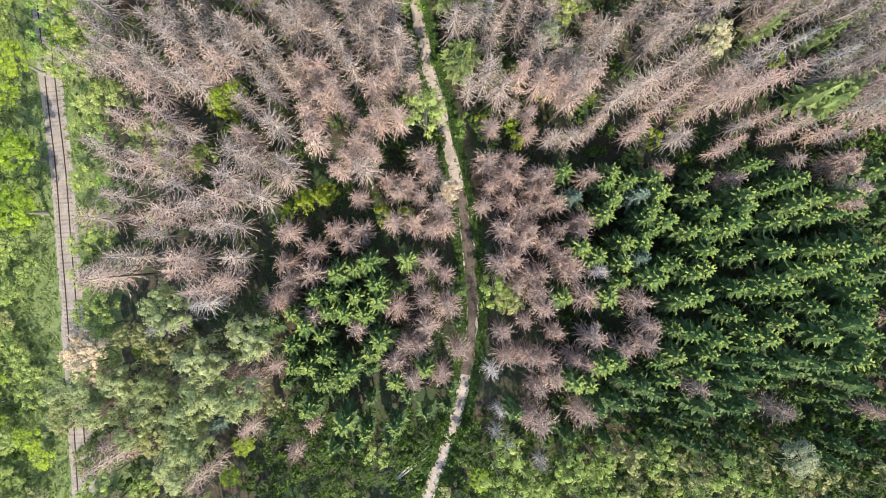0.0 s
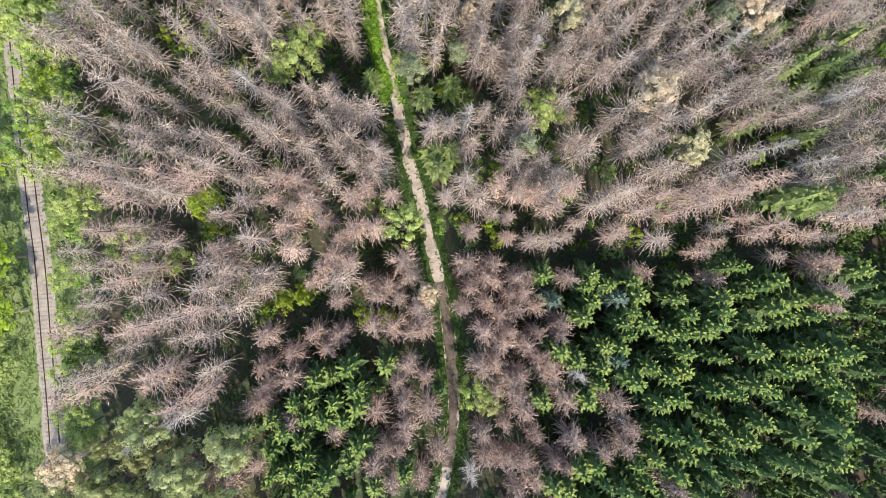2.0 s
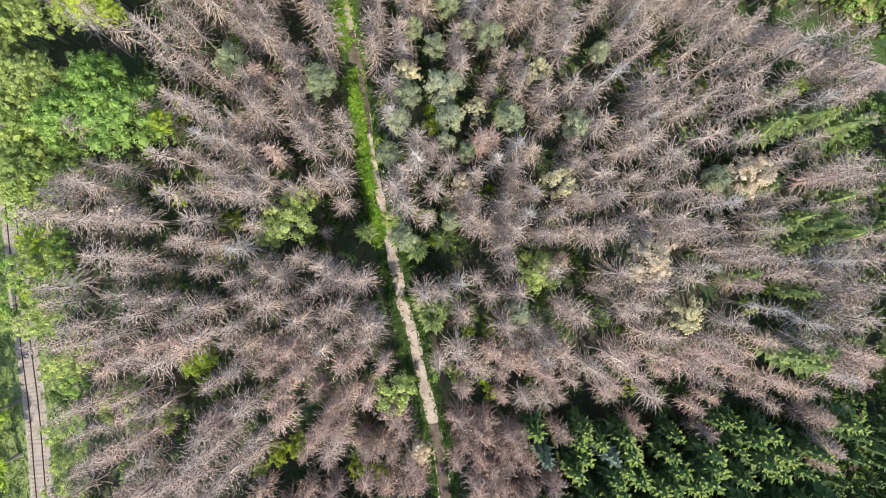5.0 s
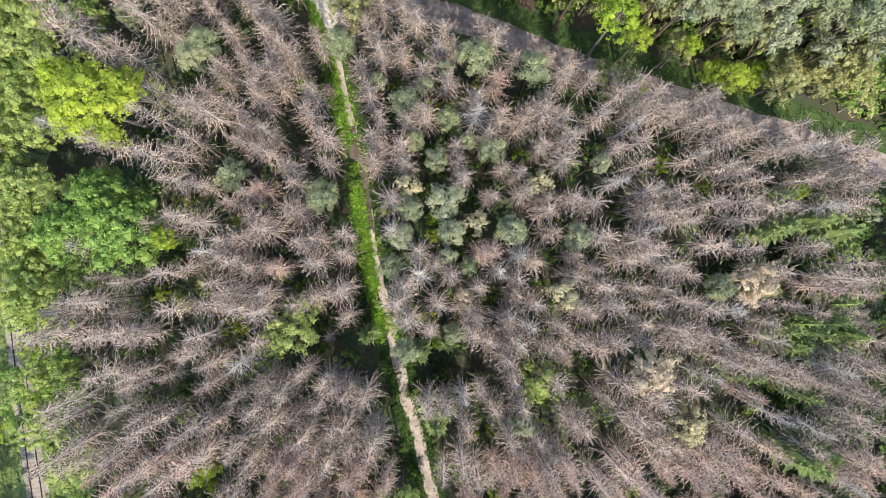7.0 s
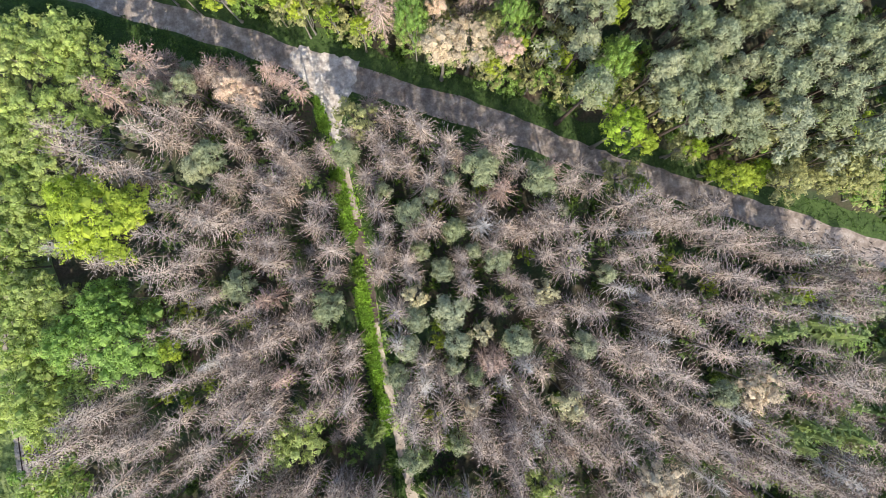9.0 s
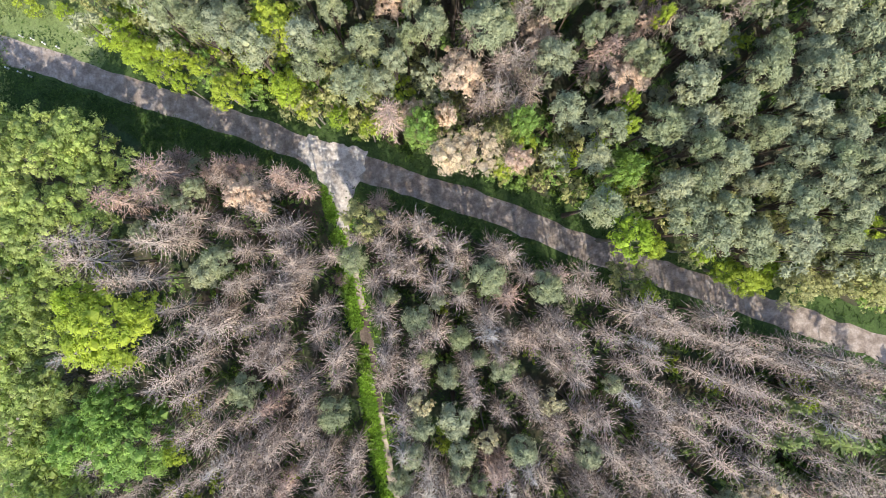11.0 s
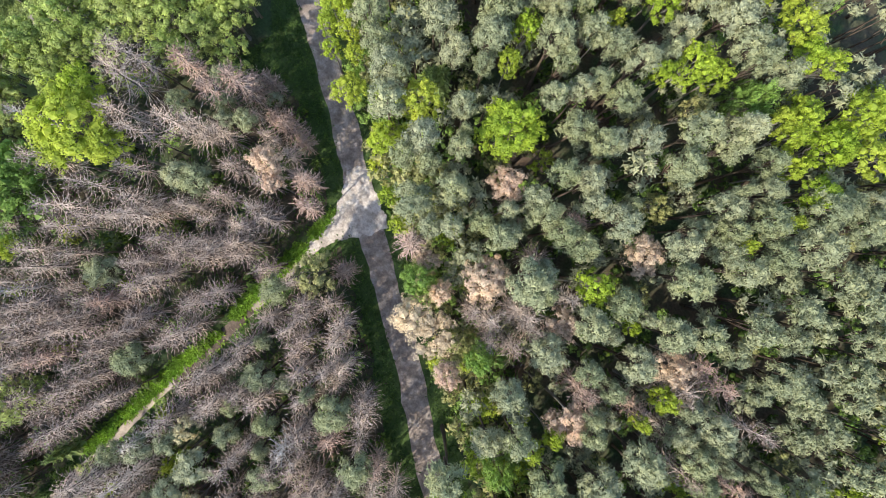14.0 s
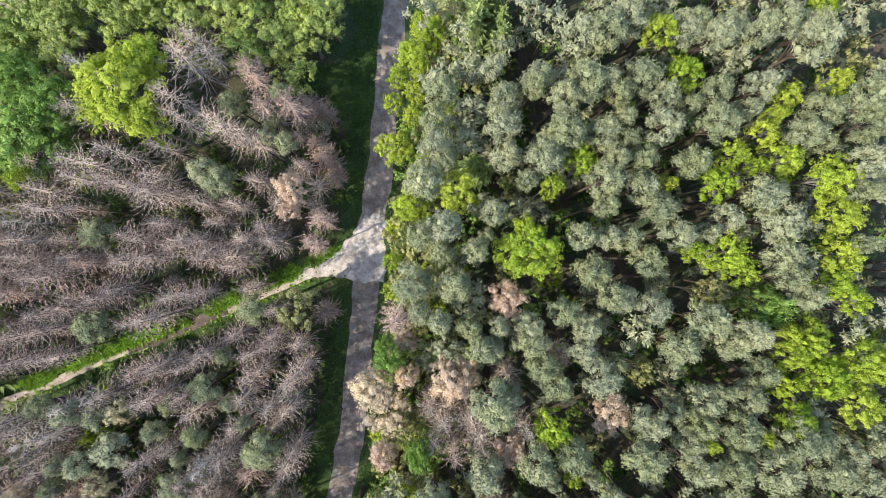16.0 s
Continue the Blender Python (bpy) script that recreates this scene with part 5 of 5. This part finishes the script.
fill([(-50, -48), (-24, -48), (-20, -12), (-46, -12)], [(FILL_BIRCH, 9, 16, 2.6, 2), (FILL_OLIVE, 7, 11, 2.4, 3), (FAR_BROWN, 8, 12, 0, 3), (FILL_SHRUB, 3, 6, 1.8, 2)], 2.6, 900, 34)
fill([(-24, -48), (80, -48), (80, -30), (40, -27), (-24, -29)], [(FILL_SHRUB, 1.6, 3.6, 1.7, 7), (FILL_BIRCH, 4, 8, 2.2, 0.8), (LIGHT_SPRUCE, 4, 8, 0, 0.5), (FILL_OLIVE, 3, 5, 2, 1)], 2.2, 1300, 35)
fill([(-80, -45), (-55, -45), (-58, -10), (-63, 60), (-80, 62)], [(FILL_BIRCH, 2.5, 5.5, 2.3, 5), (FILL_LIME, 3, 6, 2.2, 0.8), (FILL_SHRUB, 1.5, 2.5, 1.5, 1), (FILL_OLIVE, 3, 5, 2, 1)], 2.9, 800, 36)
fill([(-53, -40), (-46, -40), (-46, 38), (-53, 38)], [(FILL_BIRCH, 4, 8, 2.3, 5), (FILL_SHRUB, 2, 4, 1.7, 1), (FILL_MAPLE, 4, 7, 2.2, 1)], 2.4, 450, 37)
fill([(-56, 24), (-47, 24), (-45, 62), (-44, 70), (-56, 70)], [(FILL_BIRCH, 10, 15, 2.8, 6), (FILL_MAPLE, 8, 12, 2.6, 2), (FILL_LIME, 7, 11, 2.2, 0.6)], 2.4, 500, 47, True)
fill([(-68, -45), (-60, -45), (-66, 70), (-72, 70)], [(FILL_BIRCH, 2.5, 5, 2.3, 5), (FILL_SHRUB, 1.5, 2.5, 1.5, 0.6), (FILL_LIME, 3, 5, 1.8, 0.6)], 2.9, 500, 48, True)
fill([(-80, 60), (-62, 60), (-44, 64), (-40, 74), (-36, 92), (-60, 101), (-80, 107)], [(FILL_BIRCH, 9, 16, 2.8, 8), (FILL_MAPLE, 6, 10, 2.4, 0.8), (FILL_LIME, 7, 12, 2.2, 1)], 2.7, 900, 38)
fill([(-44, 107.5), (-14, 98), (12, 90.5), (55, 76), (90, 64), (90, 74), (55, 86), (12, 101), (-14, 109), (-44, 117)], [(FILL_LIME, 6, 12, 2.4, 1.3), (FILL_OLIVE, 6, 13, 2.6, 3), (FILL_MAPLE, 5, 11, 2.4, 3)], 2.5, 1500, 40, True, 4.0)
fill([(-44, 112), (-14, 99), (12, 90.5), (55, 75), (90, 65), (90, 175), (-60, 175), (-55, 142)], [(FILL_PINE, 17, 22, 2.4, 8), (FILL_LIME, 10, 15, 2, 0.7), (FILL_OLIVE, 8, 14, 2.2, 1)], 3.0, 2600, 39)
fill([(-44, 107), (12, 90), (55, 76), (82, 66), (85, 168), (-52, 168)], [(FILL_SHRUB, 2.5, 5, 2.3, 5)], 4.0, 1500, 41, True, 3.6)
fill([(-44, 112), (12, 95), (80, 76), (85, 170), (-55, 170), (-55, 142)], [(FILL_PINE, 9, 15, 2.4, 4), (FILL_MAPLE, 6, 10, 2.4, 3), (FILL_OLIVE, 6, 11, 2.4, 2)], 3.8, 1500, 43, True)
fill([(-44, 107.5), (-14, 98), (12, 90.5), (55, 76), (90, 64), (90, 72), (55, 84), (12, 98), (-14, 106), (-44, 115)], [(FILL_OLIVE, 3, 6, 2.3, 2), (FILL_MAPLE, 3, 6, 2.3, 3), (FILL_SHRUB, 2, 4, 2, 2)], 2.1, 1300, 49, True, 3.4)
fill([(-44, 108), (-14, 98.5), (12, 91), (55, 76.5), (90, 64.5), (90, 72), (55, 84), (12, 98), (-14, 106), (-44, 115)], [(FILL_OLIVE, 10, 16, 2.9, 3), (FILL_MAPLE, 9, 14, 2.7, 2), (FILL_LIME, 9, 15, 2.4, 1), (FILL_PINE, 14, 19, 2.5, 2)], 3.2, 900, 56, True, 4.6)
fill([(56, -34), (95, -40), (95, 10), (60, 12)], [(FILL_SPRUCE, 9, 12, 0, 9), (YOUNG_DEAD, 8, 11, 0, 0.6)], 2.4, 900, 58)
fill([(52, 12), (95, 8), (95, 52), (82, 56), (52, 66)], [(FAR_DEAD, 13, 18, 0, 4), (FILL_SHRUB, 2, 5, 1.8, 4), (FILL_SPRUCE, 5, 9, 0, 3)], 3.0, 1300, 57)
fill([(-57, 42), (-48, 42), (-50, 70), (-56, 100), (-66, 104), (-60, 70)], [(FILL_BIRCH, 12, 16, 3.2, 6), (FILL_MAPLE, 8, 11, 2.6, 1)], 2.3, 700, 59, True)
fill([(-85, 110), (-62, 103), (-38, 95.5), (-38, 88), (-62, 95), (-85, 102)], [(FILL_BIRCH, 12, 17, 3, 6), (FILL_MAPLE, 9, 12, 2.6, 1)], 2.5, 500, 60, True, 5.6)
fill([(9, -35), (80, -42), (80, -33), (40, -30), (9, -27.5)], [(FILL_BIRCH, 11, 15, 2.8, 4), (FILL_OLIVE, 9, 13, 2.6, 2), (FILL_PINE, 12, 15, 2.4, 1)], 3.4, 300, 61, True)
fill([(58, -34), (95, -40), (95, 52), (82, 56), (58, 62)], [(FILL_SHRUB, 2, 5, 2, 3), (FILL_SPRUCE, 5, 8, 0, 2), (FILL_MAPLE, 3, 6, 2, 1)], 2.4, 1300, 64, True)
fill([(14, -28), (60, -30), (60, 12), (26, 12)], [(FILL_SHRUB, 2, 4, 1.8, 1)], 2.7, 600, 65, True)
NAMES = {FAR_DEAD: ("dead_spruce_stand", "tall dead grey spruces standing close together", "dead spruces"), MID_PINE: ("pine_stand", "tall grey-green pines with rounded crowns", "pines"), DRY_TREE: ("dry_tree_group", "dry pale pinkish-tan trees among the pines", "trees"), FAR_BROWN: ("brown_dead_spruce_stand", "tall dead spruces with reddish-brown twigs standing close together", "dead spruces"),
         YOUNG_DEAD: ("young_dead_spruce_stand", "lower brown dead spruces between the tall ones", "dead spruces"), FILL_SPRUCE: ("spruce_thicket", "dark green small spruces in a dense plantation", "spruces"),
         LIGHT_SPRUCE: ("light_spruce_thicket", "light green small spruces among shrubs", "spruces"), FILL_BIRCH: ("birch_wood", "pale green birches in spring leaf", "birches"),
         FILL_OLIVE: ("olive_undergrowth", "thinly leafed olive-coloured bushes and trees", "trees"), FILL_SHRUB: ("shrubbery", "low green shrubs covering open ground", "shrubs"),
         FILL_LIME: ("broadleaf_wood", "yellow-green broadleaf trees in spring leaf", "trees"), FILL_MAPLE: ("undergrowth", "mid-green broadleaf undergrowth", "trees"), FILL_PINE: ("pine_wood", "grey-green pines closing the forest", "pines")}
for kind, pieces in STUFF.items():
    joined(*NAMES[kind], pieces)


# ---- herbs and grass ----
def blades(name, label, category, places, size, material, seed, tall=1.0):
    """Tufts of bent leaves at (x, y) places."""
    rng, s = random.Random(seed), Soup()
    for x, y in places:
        for q in range(3):
            a = rng.uniform(0, math.tau)
            d = Vector((math.cos(a), math.sin(a), rng.uniform(0.25, 1.1) * tall)).normalized()
            ln = size * rng.uniform(0.6, 1.5)
            b = Vector((x + rng.gauss(0, 0.2), y + rng.gauss(0, 0.2), 0.03))
            w = Vector((-d.y, d.x, rng.uniform(-0.3, 0.3))).normalized() * size * rng.uniform(0.1, 0.24)
            m = b + d * ln * 0.6
            s.quad(b, m - w, b + d * ln - Vector((0, 0, ln * 0.12)), m + w)
    return tagged(new(name, s.mesh(name, material)), label, category, kind="stuff")


def along(line, low, high, count, seed, start=0, end=None):
    rng, out = random.Random(seed), []
    for _ in range(count):
        k = rng.randrange(start, (end or len(line)) - 1)
        p = line[k].lerp(line[k + 1], rng.random()) + sideways(line, k) * rng.uniform(low, high)
        out.append((p.x, p.y))
    return out


def scattered(zone, count, seed, grain=0.08, least=-0.1):
    rng, out = random.Random(seed), []
    xs, ys = [p[0] for p in zone], [p[1] for p in zone]
    while len(out) < count:
        x, y = rng.uniform(min(xs), max(xs)), rng.uniform(min(ys), max(ys))
        if inside(x, y, zone) and noise.noise(Vector((x * grain, y * grain, seed))) + rng.uniform(-0.25, 0.25) > least and clear_of(x, y, PATH_LINE[::2], 1.2) and clear_of(x, y, RAIL_LINE[::2], 1.9) and clear_of(x, y, ROAD_LINE[::2], 2.4):
            out.append((x, y))
    return out


def patchy(places, grain):
    """Leaves out what falls into the bare patches."""
    return [(x, y) for x, y in places if noise.noise(Vector((x * grain * 2.5, y * grain, 3.1))) > -0.2]


NORTH = next(k for k, p in enumerate(PATH_LINE) if p.y > 36)
blades("path_grass", "bright green nettles and grass beside the footpath", "grass", [p for p in patchy(along(PATH_LINE, -2.0, -0.6, 5000, 51, NORTH) + along(PATH_LINE, 0.65, 1.0, 120, 52, NORTH), 0.22) if not inside(*p, JUNCTION)], 0.7, M_GRASS, 53)
blades("path_edge_herbs", "green herbs along the footpath", "herbs", along(PATH_LINE, -2.2, -0.8, 1300, 48, 0, NORTH) + along(PATH_LINE, 0.8, 2.2, 1300, 49, 0, NORTH), 0.45, M_HERB, 50)
blades("forest_herbs", "low dark green herbs on the forest floor", "herbs", scattered([(-48, -30), (8, -30), (8, 12), (72, 12), (72, 64), (-10, 90), (-38, 96)], 12000, 54), 0.55, M_HERB, 55, 0.6)
blades("open_herbs", "bright green herbs on the open ground", "herbs", scattered([(-24, -45), (72, -45), (72, -26), (-24, -24)], 4500, 56, 0.12, -0.25), 0.6, M_EDGE, 57, 0.7)
blades("trackside_tufts", "light green tall grass beside the railway", "grass", along(RAIL_LINE, -7, -1.7, 3200, 58) + along(RAIL_LINE, 1.7, 6.5, 3200, 59), 0.6, M_MEADOW_GRASS, 60)
blades("west_meadow_grass", "pale green tall grass and herbs beyond the railway", "grass", scattered([(-84, -48), (-57, -48), (-60, 0), (-64, 45), (-66, 80), (-84, 80)], 9000, 66, 0.15, -0.35), 0.7, M_MEADOW_GRASS, 67)
blades("clearing_grass", "dark green grass and herbs on the clearing", "grass", scattered(CLEARING, 2600, 68, 0.2, -0.4), 0.4, M_HERB, 69, 0.7)
blades("roadside_grass", "green grass on the road verges", "grass", [p for p in along(ROAD_LINE, -5.2, -2.2, 2400, 61) + along(ROAD_LINE, 2.2, 5.2, 2600, 62) if not inside(*p, JUNCTION)], 0.4, M_HERB, 63)
blades("meadow_tufts", "light green meadow grass in tussocks", "grass", scattered([(-95, 116), (-66, 115), (-52, 114), (-47, 110), (-52, 121), (-62, 141), (-95, 150)], 6500, 64, 0.15, -0.35), 0.55, M_MEADOW_GRASS, 65)


# ---- fallen logs and road posts ----
def log(start, end, radius, material, label):
    rng, s = random.Random(int(start[0] * 10)), Soup()
    a, b = Vector((*start, radius)), Vector((*end, radius * 0.7))
    n = 8
    places = [a.lerp(b, k / n) + Vector((rng.uniform(-0.06, 0.06), rng.uniform(-0.06, 0.06), 0)) for k in range(n + 1)]
    s.tube([places[0] - (places[1] - places[0]) * 0.02, *places], [radius * 0.3, *[radius * (1 - 0.45 * k / n) for k in range(n + 1)]], 8)
    for k in range(9):
        p = a.lerp(b, rng.uniform(0.3, 0.95))
        s.tube([p, p + Vector((rng.gauss(0, 0.4), rng.gauss(0, 0.4), rng.uniform(0.1, 0.5)))], [0.025, 0], 3)
    me = s.mesh("fallen_log", material)
    tagged(new("fallen_log", me), label, "log", "fallen logs on the open ground")


log((-5.2, -35.3), (0.2, -29.8), 0.17, M_WHITE_TWIG, "bleached fallen trunk lying across low shrubs")
log((-4.6, -35.0), (1.2, -30.6), 0.14, M_WHITE_TWIG, "bleached fallen trunk lying beside another")
log((5.0, -32.4), (11.2, -30.4), 0.13, M_WHITE_TWIG, "thin bleached trunk lying on the clearing")
log((9.4, -36.0), (13.6, -39.4), 0.12, M_BARK, "thin dark trunk lying on the clearing")


def road_post(x, y, high):
    post = tagged(new("road_post"), "short white wooden post beside the forest road", "post", "white posts beside the road")
    post.matrix_basis = pose(x, y, 0, planting.uniform(-3, 3), planting.uniform(-3, 3), planting.uniform(0, 90))
    bm = bmesh.new()
    bmesh.ops.create_cube(bm, size=1.0, matrix=Matrix.Translation((0, 0, high / 2)) @ Matrix.Diagonal((0.2, 0.2, high, 1)))
    bmesh.ops.bevel(bm, geom=[e for e in bm.edges if all(v.co.z > 0.1 for v in e.verts)], offset=0.03, segments=1, affect="EDGES")
    me = bpy.data.meshes.new("shaft")
    bm.to_mesh(me)
    bm.free()
    me.materials.append(M_WHITE)
    part("shaft", me, post)
    bm = bmesh.new()
    bmesh.ops.create_cube(bm, size=1.0, matrix=Matrix.Translation((0, 0, high * 0.72)) @ Matrix.Diagonal((0.212, 0.212, 0.14, 1)))
    me = bpy.data.meshes.new("band")
    bm.to_mesh(me)
    bm.free()
    me.materials.append(M_DARK)
    part("band", me, post, "dark painted band")


for place in ((-58.6, 111.2), (-57.0, 110.8), (-55.3, 110.2), (-53.2, 109.6), (-62.5, 112.3), (-62.2, 107.1), (-60.7, 106.4), (-58.9, 105.8), (-57.3, 105.2)):
    road_post(*place, 1.0)
